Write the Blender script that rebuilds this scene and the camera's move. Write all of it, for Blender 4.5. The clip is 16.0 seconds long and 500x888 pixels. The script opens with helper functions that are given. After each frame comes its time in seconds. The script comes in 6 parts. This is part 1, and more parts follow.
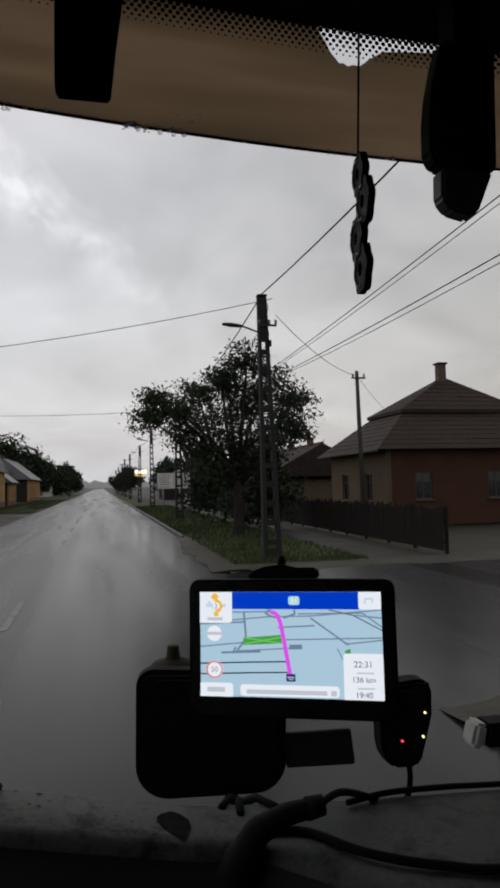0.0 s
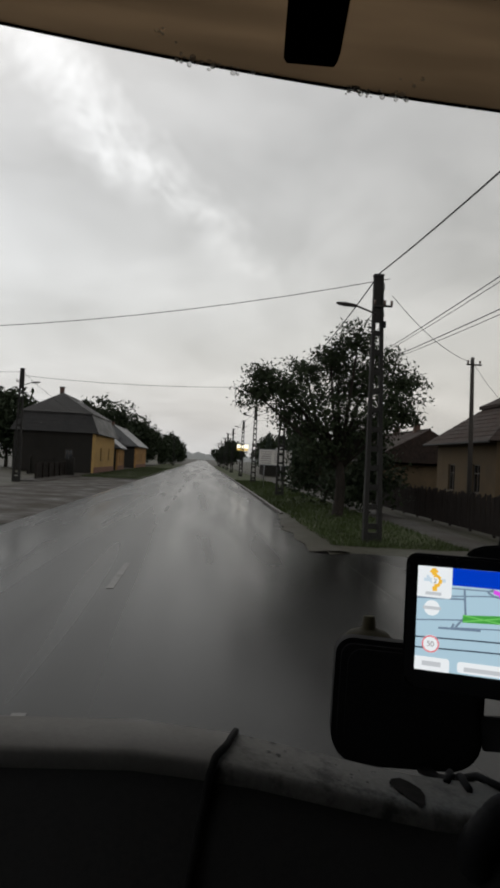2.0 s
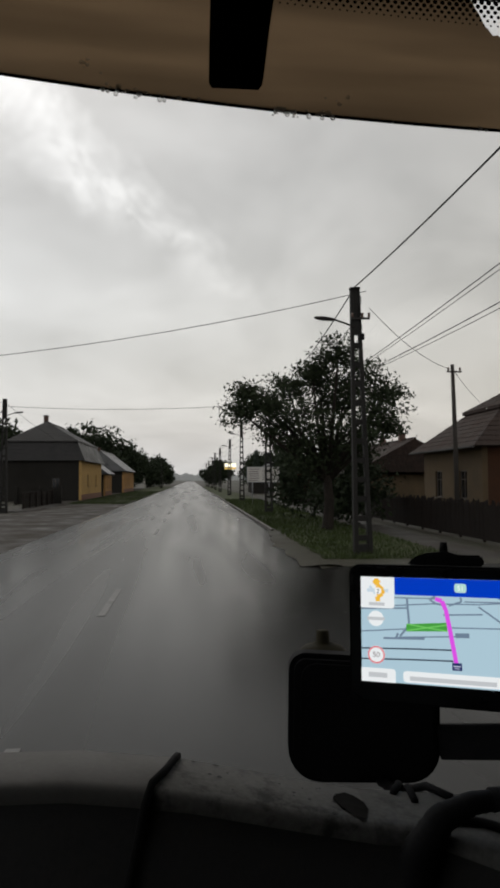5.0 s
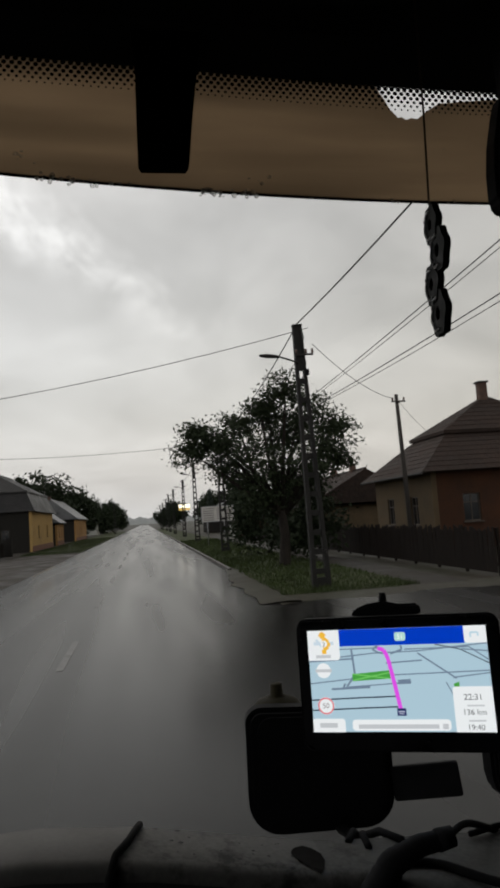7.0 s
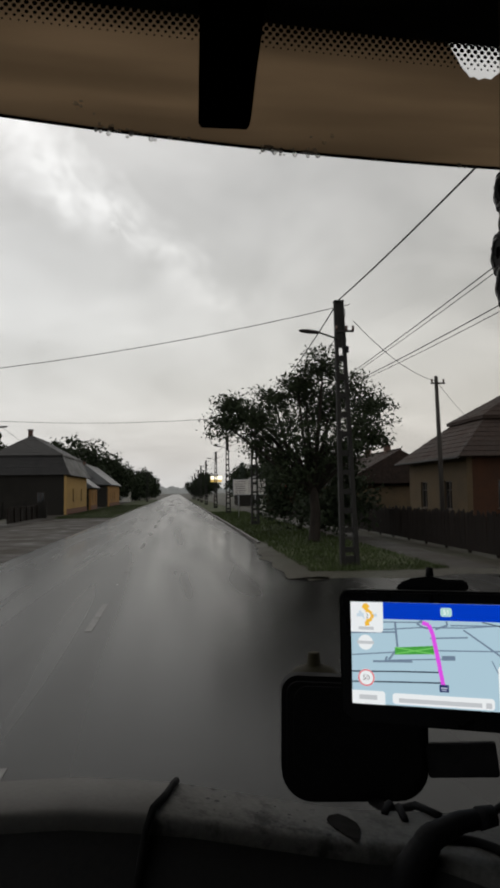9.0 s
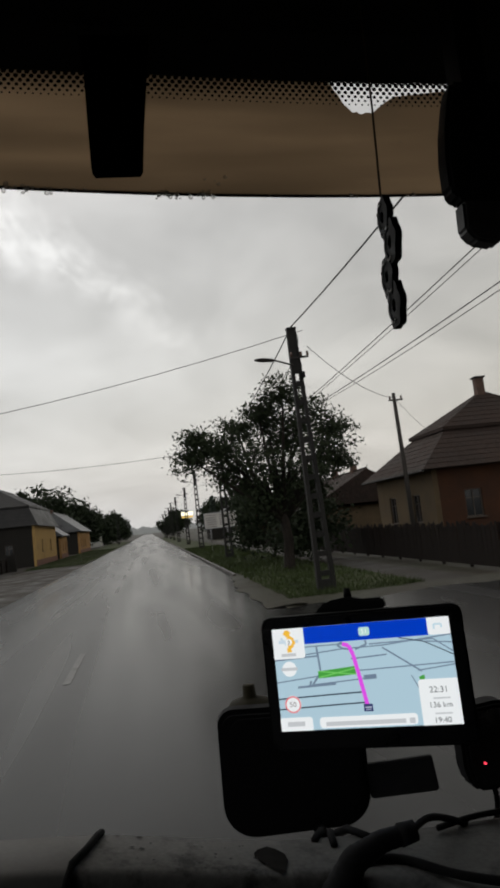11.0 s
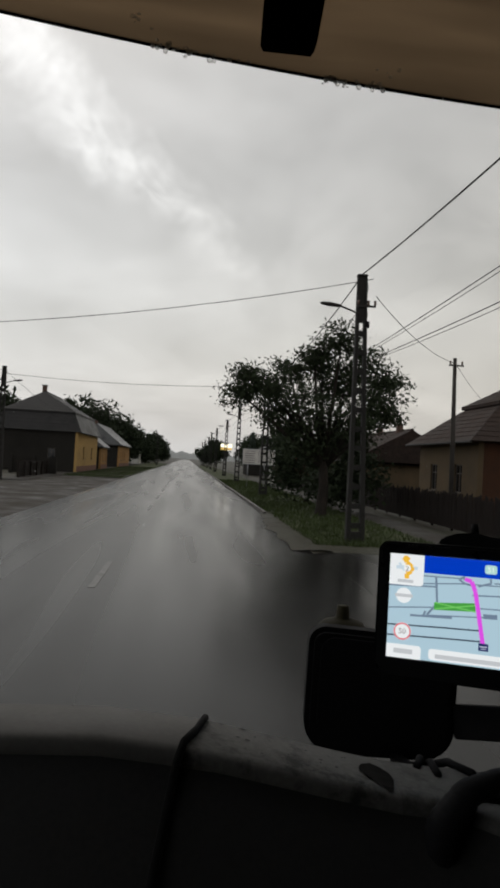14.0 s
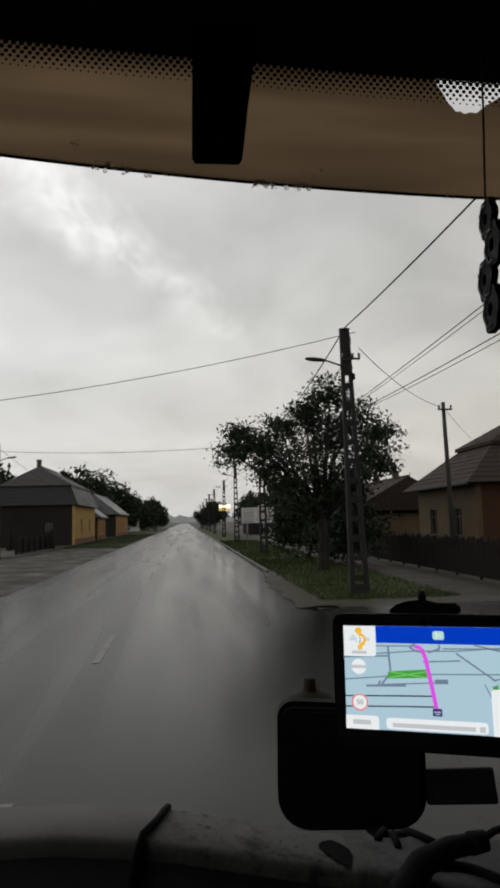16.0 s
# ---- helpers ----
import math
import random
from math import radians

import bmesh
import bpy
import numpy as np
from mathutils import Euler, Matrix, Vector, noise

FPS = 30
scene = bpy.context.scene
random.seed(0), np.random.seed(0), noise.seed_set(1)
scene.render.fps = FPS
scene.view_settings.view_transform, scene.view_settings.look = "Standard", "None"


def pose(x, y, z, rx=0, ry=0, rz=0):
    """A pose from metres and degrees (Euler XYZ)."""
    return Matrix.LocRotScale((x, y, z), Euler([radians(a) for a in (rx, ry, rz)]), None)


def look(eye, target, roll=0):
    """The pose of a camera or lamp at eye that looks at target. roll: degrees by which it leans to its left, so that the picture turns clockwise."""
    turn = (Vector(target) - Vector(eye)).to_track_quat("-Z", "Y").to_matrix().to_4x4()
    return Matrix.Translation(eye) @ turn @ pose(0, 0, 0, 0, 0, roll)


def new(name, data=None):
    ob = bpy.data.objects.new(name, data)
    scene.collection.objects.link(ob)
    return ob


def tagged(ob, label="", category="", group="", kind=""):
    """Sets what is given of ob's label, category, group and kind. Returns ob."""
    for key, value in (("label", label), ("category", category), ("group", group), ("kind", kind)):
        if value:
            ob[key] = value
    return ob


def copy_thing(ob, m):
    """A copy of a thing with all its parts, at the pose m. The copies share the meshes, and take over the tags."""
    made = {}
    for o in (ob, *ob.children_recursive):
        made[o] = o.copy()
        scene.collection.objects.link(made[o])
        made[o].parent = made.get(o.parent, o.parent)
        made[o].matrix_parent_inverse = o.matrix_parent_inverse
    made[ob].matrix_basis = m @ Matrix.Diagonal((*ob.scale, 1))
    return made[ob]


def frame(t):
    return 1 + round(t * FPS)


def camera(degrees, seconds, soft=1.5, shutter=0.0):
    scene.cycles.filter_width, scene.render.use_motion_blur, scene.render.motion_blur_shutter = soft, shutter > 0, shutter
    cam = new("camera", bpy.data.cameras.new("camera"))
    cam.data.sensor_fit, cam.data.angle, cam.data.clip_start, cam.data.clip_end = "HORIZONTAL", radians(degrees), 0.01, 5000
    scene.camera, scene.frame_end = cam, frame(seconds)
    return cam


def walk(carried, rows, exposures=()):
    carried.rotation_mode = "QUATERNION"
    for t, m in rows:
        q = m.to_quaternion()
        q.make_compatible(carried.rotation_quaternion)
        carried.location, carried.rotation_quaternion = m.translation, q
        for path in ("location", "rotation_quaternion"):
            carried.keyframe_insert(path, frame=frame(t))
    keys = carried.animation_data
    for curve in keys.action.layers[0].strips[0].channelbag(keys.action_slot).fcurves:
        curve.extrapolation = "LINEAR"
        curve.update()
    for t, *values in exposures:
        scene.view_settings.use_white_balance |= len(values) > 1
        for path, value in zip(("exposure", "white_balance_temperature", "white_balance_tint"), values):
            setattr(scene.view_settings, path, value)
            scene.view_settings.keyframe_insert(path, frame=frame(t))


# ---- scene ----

# ---------------------------------------------------------------- camera
PATH = [
    (0, (0.081, -0.011, 2.433), (0.506, 1.94, 2.549), -1.2),
    (0.5, (0.056, -0.008, 2.434), (0.409, 1.958, 2.534), 1.4),
    (1, (-0.025, 0.005, 2.43), (0.333, 1.971, 2.51), 6.7),
    (1.5, (-0.019, -0.008, 2.434), (0.271, 1.969, 2.53), 5.5),
    (2, (-0.025, 0.006, 2.422), (0.109, 2.0, 2.472), 3.0),
    (2.5, (-0.012, -0.024, 2.443), (0.118, 1.967, 2.579), 1.3),
    (3, (0.0, -0.01, 2.428), (0.152, 1.979, 2.571), 0.3),
    (3.5, (0.015, -0.025, 2.442), (0.184, 1.96, 2.624), -1.4),
    (4, (0.017, -0.01, 2.432), (0.175, 1.98, 2.544), -0.8),
    (4.5, (0.017, -0.011, 2.433), (0.175, 1.98, 2.549), -0.8),
    (5, (0.019, 0.001, 2.424), (0.189, 1.991, 2.527), -0.2),
    (5.2, (0.026, -0.008, 2.427), (0.272, 1.972, 2.563), -2.5),
    (7.5, (0.024, -0.036, 2.448), (0.343, 1.928, 2.657), -3.7),
    (8, (0.02, -0.023, 2.436), (0.264, 1.957, 2.584), -1.1),
    (8.5, (0.011, -0.021, 2.44), (0.226, 1.962, 2.578), -0.6),
    (10.8, (0.047, -0.027, 2.434), (0.336, 1.944, 2.61), -4.3),
    (11, (0.064, -0.037, 2.439), (0.376, 1.926, 2.661), -6.3),
    (11.5, (0.06, -0.041, 2.443), (0.324, 1.928, 2.674), -5.1),
    (12, (0.054, -0.031, 2.439), (0.324, 1.941, 2.635), -4.1),
    (12.5, (0.037, -0.04, 2.444), (0.293, 1.931, 2.664), -2.9),
    (13, (0.022, -0.028, 2.438), (0.252, 1.951, 2.613), -1.6),
    (13.5, (0.003, -0.014, 2.426), (0.24, 1.965, 2.589), -0.3),
    (14, (-0.015, 0.008, 2.412), (0.166, 1.999, 2.463), 3.2),
    (14.5, (0.018, -0.022, 2.435), (0.218, 1.962, 2.589), -1.5),
    (15, (0.054, -0.023, 2.431), (0.272, 1.956, 2.613), -3.9),
    (15.5, (0.034, -0.031, 2.434), (0.227, 1.949, 2.639), -2.5),
    (16, (0.025, -0.032, 2.436), (0.214, 1.947, 2.656), -1.3),
]
cam = camera(39.9, 16.0, soft=3.3)
# the white balance settles from cool to neutral over the first seconds
walk(cam, [(t, look(eye, aim, roll)) for t, eye, aim, roll in PATH], ((0.0, 0.0, 6220, 13), (1.0, 0.0, 6180, 13), (1.5, 0.0, 6300, 12), (2.0, 0.0, 6420, 10), (2.5, 0.0, 6500, 10), (16.0, 0.0, 6500, 10)))

# ---------------------------------------------------------------- world and light
def nd(tree, kind, **inputs):
    """A node with its inputs set by name or number."""
    n = tree.nodes.new(kind)
    for k, v in inputs.items():
        n.inputs[int(k[1:]) if k[0] == "i" and k[1:].isdigit() else k.replace("_", " ")].default_value = v
    return n


def overcast_world():
    w = bpy.data.worlds.new("overcast_sky")
    scene.world = w
    w.use_nodes = True
    t = w.node_tree
    t.nodes.clear()
    ln = t.links.new
    out = t.nodes.new("ShaderNodeOutputWorld")
    sky = t.nodes.new("ShaderNodeTexSky")
    sky.sky_type, sky.sun_disc = "NISHITA", False
    sky.sun_elevation, sky.sun_rotation = radians(50), radians(-25)
    sky.air_density, sky.dust_density = 2.0, 4.0
    bg1 = t.nodes.new("ShaderNodeBackground")
    bg1.inputs[1].default_value = 0.012
    ln(sky.outputs[0], bg1.inputs[0])
    # layered cloud, seen flattened towards the horizon
    tc = t.nodes.new("ShaderNodeTexCoord")
    sep = t.nodes.new("ShaderNodeSeparateXYZ")
    ln(tc.outputs["Generated"], sep.inputs[0])
    up = nd(t, "ShaderNodeMath", i1=0.3)
    up.operation = "ADD"
    ln(sep.outputs[2], up.inputs[0])
    mx = nd(t, "ShaderNodeMath", i1=0.08)
    mx.operation = "MAXIMUM"
    ln(up.outputs[0], mx.inputs[0])
    flat = t.nodes.new("ShaderNodeCombineXYZ")
    for i in (0, 1):
        d = t.nodes.new("ShaderNodeMath")
        d.operation = "DIVIDE"
        ln(sep.outputs[i], d.inputs[0])
        ln(mx.outputs[0], d.inputs[1])
        ln(d.outputs[0], flat.inputs[i])
    n1 = nd(t, "ShaderNodeTexNoise", Scale=0.9, Detail=4.0, Roughness=0.5, Distortion=0.3)
    n2 = nd(t, "ShaderNodeTexNoise", Scale=2.3, Detail=6.0, Roughness=0.58, Distortion=0.6)
    shift = nd(t, "ShaderNodeMapping")
    shift.inputs["Location"].default_value = (3.1, 1.7, 0.4)
    ln(flat.outputs[0], shift.inputs[0])
    ln(shift.outputs[0], n1.inputs[0])
    ln(shift.outputs[0], n2.inputs[0])
    # a thin, bright break in the cloud
    dot = nd(t, "ShaderNodeVectorMath")
    dot.operation = "DOT_PRODUCT"
    dot.inputs[1].default_value = (-0.682, 0.217, -0.698)
    warp = nd(t, "ShaderNodeVectorMath")
    warp.operation = "MULTIPLY_ADD"
    warp.inputs[1].default_value = (0.16, 0.16, 0.16)
    n3 = nd(t, "ShaderNodeTexNoise", Scale=7.0, Detail=4.0, Roughness=0.6)
    ln(tc.outputs["Generated"], n3.inputs[0])
    ln(n3.outputs["Color"], warp.inputs[0])
    ln(tc.outputs["Generated"], warp.inputs[2])
    ln(warp.outputs[0], dot.inputs[0])
    band = nd(t, "ShaderNodeMapRange", From_Min=0.0, From_Max=0.06, To_Min=1.0, To_Max=0.0)
    away = nd(t, "ShaderNodeMath", i1=-0.093)
    away.operation = "SUBTRACT"
    ln(dot.outputs["Value"], away.inputs[0])
    ab = t.nodes.new("ShaderNodeMath")
    ab.operation = "ABSOLUTE"
    ln(away.outputs[0], ab.inputs[0])
    band.interpolation_type = "SMOOTHSTEP"
    ln(ab.outputs[0], band.inputs[0])
    s1 = nd(t, "ShaderNodeMapRange", From_Min=0.3, From_Max=0.7, To_Min=0.47, To_Max=0.66)
    ln(n1.outputs[0], s1.inputs[0])
    s2 = nd(t, "ShaderNodeMapRange", From_Min=0.3, From_Max=0.7, To_Min=-0.085, To_Max=0.085)
    ln(n2.outputs[0], s2.inputs[0])
    a1 = t.nodes.new("ShaderNodeMath")
    ln(s1.outputs[0], a1.inputs[0])
    ln(s2.outputs[0], a1.inputs[1])
    gate = nd(t, "ShaderNodeMath", i1=0.40)
    gate.operation = "MULTIPLY"
    high = nd(t, "ShaderNodeMapRange", From_Min=0.2, From_Max=0.36)
    high.interpolation_type = "SMOOTHSTEP"
    ln(sep.outputs[2], high.inputs[0])
    both = t.nodes.new("ShaderNodeMath")
    both.operation = "MULTIPLY"
    tatter = nd(t, "ShaderNodeTexNoise", Scale=9.0, Detail=5.0, Roughness=0.6, Distortion=0.6)
    ln(tc.outputs["Generated"], tatter.inputs[0])
    tr = nd(t, "ShaderNodeMapRange", From_Min=0.36, From_Max=0.62, To_Min=0.12, To_Max=1.0)
    ln(tatter.outputs[0], tr.inputs[0])
    torn = t.nodes.new("ShaderNodeMath")
    torn.operation = "MULTIPLY"
    ln(band.outputs[0], torn.inputs[0])
    ln(tr.outputs[0], torn.inputs[1])
    ln(torn.outputs[0], both.inputs[0])
    ln(high.outputs[0], both.inputs[1])
    ln(both.outputs[0], gate.inputs[0])
    low = nd(t, "ShaderNodeMapRange", From_Min=0.0, From_Max=0.35, To_Min=0.09, To_Max=0.0)
    low.interpolation_type = "SMOOTHSTEP"
    ln(sep.outputs[2], low.inputs[0])
    a3 = t.nodes.new("ShaderNodeMath")
    ln(a1.outputs[0], a3.inputs[0])
    ln(low.outputs[0], a3.inputs[1])
    # thinner cloud on the side of the break
    thin = nd(t, "ShaderNodeMapRange", From_Min=-0.35, From_Max=0.45, To_Min=0.07, To_Max=-0.05)
    ln(sep.outputs[0], thin.inputs[0])
    a4 = t.nodes.new("ShaderNodeMath")
    ln(a3.outputs[0], a4.inputs[0])
    ln(thin.outputs[0], a4.inputs[1])
    a2 = t.nodes.new("ShaderNodeMath")
    ln(a4.outputs[0], a2.inputs[0])
    ln(gate.outputs[0], a2.inputs[1])
    tint = nd(t, "ShaderNodeMapRange", From_Min=-0.3, From_Max=0.7, To_Min=0.0, To_Max=1.0)
    ln(sep.outputs[0], tint.inputs[0])
    hue = t.nodes.new("ShaderNodeMix")
    hue.data_type = "RGBA"
    hue.inputs["A"].default_value = (0.98, 0.985, 1.0, 1)
    hue.inputs["B"].default_value = (0.95, 0.895, 0.82, 1)
    ln(tint.outputs[0], hue.inputs["Factor"])
    bg2 = t.nodes.new("ShaderNodeBackground")
    ln(hue.outputs["Result"], bg2.inputs[0])
    ln(a2.outputs[0], bg2.inputs[1])
    add = t.nodes.new("ShaderNodeAddShader")
    ln(bg1.outputs[0], add.inputs[0])
    ln(bg2.outputs[0], add.inputs[1])
    ln(add.outputs[0], out.inputs[0])


overcast_world()
sun = new("sun", bpy.data.lights.new("sun", "SUN"))
sun.data.energy, sun.data.angle, sun.data.color = 0.35, radians(25), (1.0, 0.97, 0.92)
sun.matrix_world = look((-20, 40, 60), (0, 20, 0))
scene.view_settings.exposure = 0.0

# ---------------------------------------------------------------- materials
def mat(name, base, rough=0.6, metal=0.0, vary=0.25, scale=8.0, fine=60.0, bump=0.15, alt=None, spec=0.5, grime=0.0, gscale=0.35, glo=0.5, ghi=0.72, stretch=(1, 1, 1), rrange=0.12, random_tint=0.0):
    """A surface with variation at two scales, in metres."""
    m = bpy.data.materials.new(name)
    m.use_nodes = True
    t = m.node_tree
    b = t.nodes["Principled BSDF"]
    ln = t.links.new
    tc = t.nodes.new("ShaderNodeTexCoord")
    mp = nd(t, "ShaderNodeMapping")
    mp.inputs["Scale"].default_value = stretch
    ln(tc.outputs["Object"], mp.inputs[0])
    n1 = nd(t, "ShaderNodeTexNoise", Scale=scale, Detail=5.0, Roughness=0.6)
    n2 = nd(t, "ShaderNodeTexNoise", Scale=fine, Detail=3.0)
    ln(mp.outputs[0], n1.inputs[0])
    ln(mp.outputs[0], n2.inputs[0])
    mix = t.nodes.new("ShaderNodeMix")
    mix.data_type = "RGBA"
    lo = alt or tuple(c * (1 - vary) for c in base)
    mix.inputs["A"].default_value = (*lo, 1)
    mix.inputs["B"].default_value = (*(min(1, c * (1 + (0 if alt else vary))) for c in base), 1)
    r1 = nd(t, "ShaderNodeMapRange", From_Min=0.32, From_Max=0.68)
    ln(n1.outputs[0], r1.inputs[0])
    ln(r1.outputs[0], mix.inputs["Factor"])
    mul = t.nodes.new("ShaderNodeMix")
    mul.data_type, mul.blend_type = "RGBA", "MULTIPLY"
    mul.inputs["Factor"].default_value = 1.0
    ln(mix.outputs["Result"], mul.inputs["A"])
    r2 = nd(t, "ShaderNodeMapRange", From_Min=0.3, From_Max=0.7, To_Min=1 - vary, To_Max=1 + vary * 0.4)
    ln(n2.outputs[0], r2.inputs[0])
    last = r2.outputs[0]
    if grime:
        n3 = nd(t, "ShaderNodeTexNoise", Scale=scale * gscale, Detail=7.0, Roughness=0.7)
        ln(mp.outputs[0], n3.inputs[0])
        r3 = nd(t, "ShaderNodeMapRange", From_Min=glo, From_Max=ghi, To_Min=1.0, To_Max=1 - grime)
        ln(n3.outputs[0], r3.inputs[0])
        g = nd(t, "ShaderNodeMath")
        g.operation = "MULTIPLY"
        ln(last, g.inputs[0])
        ln(r3.outputs[0], g.inputs[1])
        last = g.outputs[0]
    if random_tint:
        oi = t.nodes.new("ShaderNodeObjectInfo")
        r4 = nd(t, "ShaderNodeMapRange", To_Min=1 - random_tint, To_Max=1 + random_tint)
        ln(oi.outputs["Random"], r4.inputs[0])
        g = nd(t, "ShaderNodeMath")
        g.operation = "MULTIPLY"
        ln(last, g.inputs[0])
        ln(r4.outputs[0], g.inputs[1])
        last = g.outputs[0]
    ln(last, mul.inputs["B"])
    ln(mul.outputs["Result"], b.inputs["Base Color"])
    rr = nd(t, "ShaderNodeMapRange", From_Min=0.3, From_Max=0.7, To_Min=max(0.02, rough - rrange), To_Max=min(1, rough + rrange))
    ln(n1.outputs[0], rr.inputs[0])
    ln(rr.outputs[0], b.inputs["Roughness"])
    b.inputs["Metallic"].default_value = metal
    b.inputs["Specular IOR Level"].default_value = spec
    if bump:
        bp = nd(t, "ShaderNodeBump", Strength=bump, Distance=0.4 / fine)
        ln(n2.outputs[0], bp.inputs["Height"])
        ln(bp.outputs[0], b.inputs["Normal"])
    return m


def glow(name, color, strength=1.0):
    m = bpy.data.materials.new(name)
    m.use_nodes = True
    t = m.node_tree
    b = t.nodes["Principled BSDF"]
    b.inputs["Base Color"].default_value = (0.01, 0.01, 0.01, 1)
    b.inputs["Roughness"].default_value = 0.3
    b.inputs["Emission Color"].default_value = (*color, 1)
    b.inputs["Emission Strength"].default_value = strength
    return m


def pane_glass(name, tint, rough=0.0):
    """Thin clear glass: lets light straight through and mirrors a little."""
    m = bpy.data.materials.new(name)
    m.use_nodes = True
    t = m.node_tree
    t.nodes.clear()
    ln = t.links.new
    out = t.nodes.new("ShaderNodeOutputMaterial")
    tr = t.nodes.new("ShaderNodeBsdfTransparent")
    tr.inputs[0].default_value = (*tint, 1)
    gl = t.nodes.new("ShaderNodeBsdfGlossy")
    gl.inputs["Roughness"].default_value = rough
    fr = nd(t, "ShaderNodeFresnel", IOR=1.35)
    mix = t.nodes.new("ShaderNodeMixShader")
    ln(fr.outputs[0], mix.inputs[0])
    ln(tr.outputs[0], mix.inputs[1])
    ln(gl.outputs[0], mix.inputs[2])
    ln(mix.outputs[0], out.inputs[0])
    return m


def water(name):
    """Rain drops: clear, but bright with the sky that they gather."""
    m = bpy.data.materials.new(name)
    m.use_nodes = True
    t = m.node_tree
    b = t.nodes["Principled BSDF"]
    b.inputs["Base Color"].default_value = (1, 1, 1, 1)
    b.inputs["Roughness"].default_value = 0.0
    b.inputs["IOR"].default_value = 1.33
    b.inputs["Transmission Weight"].default_value = 1.0
    tl = t.nodes.new("ShaderNodeBsdfTranslucent")
    tl.inputs[0].default_value = (0.9, 0.9, 0.88, 1)
    mix = t.nodes.new("ShaderNodeMixShader")
    mix.inputs[0].default_value = 0.30
    t.links.new(b.outputs[0], mix.inputs[1])
    t.links.new(tl.outputs[0], mix.inputs[2])
    t.links.new(mix.outputs[0], t.nodes["Material Output"].inputs[0])
    return m


def translucent(name, tint, gloss=0.05):
    """Smoked acrylic: lit from behind, it glows in its own brown."""
    m = bpy.data.materials.new(name)
    m.use_nodes = True
    t = m.node_tree
    t.nodes.clear()
    ln = t.links.new
    out = t.nodes.new("ShaderNodeOutputMaterial")
    tc = t.nodes.new("ShaderNodeTexCoord")
    mp = nd(t, "ShaderNodeMapping")
    mp.inputs["Scale"].default_value = (1.0, 1.0, 9.0)
    ln(tc.outputs["Object"], mp.inputs[0])
    n = nd(t, "ShaderNodeTexNoise", Scale=2.6, Detail=4.0)
    ln(mp.outputs[0], n.inputs[0])
    mix = t.nodes.new("ShaderNodeMix")
    mix.data_type = "RGBA"
    mix.inputs["A"].default_value = (*(c * 0.78 for c in tint), 1)
    mix.inputs["B"].default_value = (*(c * 1.18 for c in tint), 1)
    r = nd(t, "ShaderNodeMapRange", From_Min=0.3, From_Max=0.7)
    ln(n.outputs[0], r.inputs[0])
    ln(r.outputs[0], mix.inputs["Factor"])
    tl = t.nodes.new("ShaderNodeBsdfTranslucent")
    ln(mix.outputs["Result"], tl.inputs[0])
    gl = nd(t, "ShaderNodeBsdfGlossy", Roughness=0.35)
    ms = t.nodes.new("ShaderNodeMixShader")
    ms.inputs[0].default_value = gloss
    ln(tl.outputs[0], ms.inputs[1])
    ln(gl.outputs[0], ms.inputs[2])
    ln(ms.outputs[0], out.inputs[0])
    return m


def wet_road(name):
    """Old asphalt under rain: dark, with a film of water that lies smooth in the wheel tracks and hollows."""
    m = mat(name, (0.014, 0.0136, 0.0127), 0.2, vary=0.35, scale=0.35, fine=45.0, bump=0.0)
    t = m.node_tree
    b = t.nodes["Principled BSDF"]
    ln = t.links.new
    tc = t.nodes.new("ShaderNodeTexCoord")
    mp = nd(t, "ShaderNodeMapping")
    mp.inputs["Scale"].default_value = (1.0, 0.045, 1.0)
    ln(tc.outputs["Object"], mp.inputs[0])
    big = nd(t, "ShaderNodeTexNoise", Scale=0.62, Detail=2.5, Roughness=0.5, Distortion=0.4)
    ln(mp.outputs[0], big.inputs[0])
    rr = nd(t, "ShaderNodeMapRange", From_Min=0.30, From_Max=0.70, To_Min=0.19, To_Max=0.30)
    ln(big.outputs[0], rr.inputs[0])
    rr.interpolation_type = "SMOOTHSTEP"
    # worn patches that the water has run off
    mq = nd(t, "ShaderNodeMapping")
    mq.inputs["Scale"].default_value = (1.0, 0.10, 1.0)
    ln(tc.outputs["Object"], mq.inputs[0])
    dry = nd(t, "ShaderNodeTexNoise", Scale=0.5, Detail=3.0, Roughness=0.5, Distortion=0.3)
    ln(mq.outputs[0], dry.inputs[0])
    dr = nd(t, "ShaderNodeMapRange", From_Min=0.54, From_Max=0.80, To_Min=0.0, To_Max=0.13)
    dr.interpolation_type = "SMOOTHSTEP"
    ln(dry.outputs[0], dr.inputs[0])
    sm = nd(t, "ShaderNodeMath")
    ln(rr.outputs[0], sm.inputs[0])
    ln(dr.outputs[0], sm.inputs[1])
    ln(sm.outputs[0], b.inputs["Roughness"])
    # long soft swells of the worn surface, and a faint rain ripple
    rip = nd(t, "ShaderNodeTexNoise", Scale=1.4, Detail=2.0, Roughness=0.5)
    ln(tc.outputs["Object"], rip.inputs[0])
    bp = nd(t, "ShaderNodeBump", Strength=0.007, Distance=0.05)
    ln(rip.outputs[0], bp.inputs["Height"])
    ln(bp.outputs[0], b.inputs["Normal"])
    b.inputs["IOR"].default_value = 1.33
    b.inputs["Specular IOR Level"].default_value = 0.24
    return m


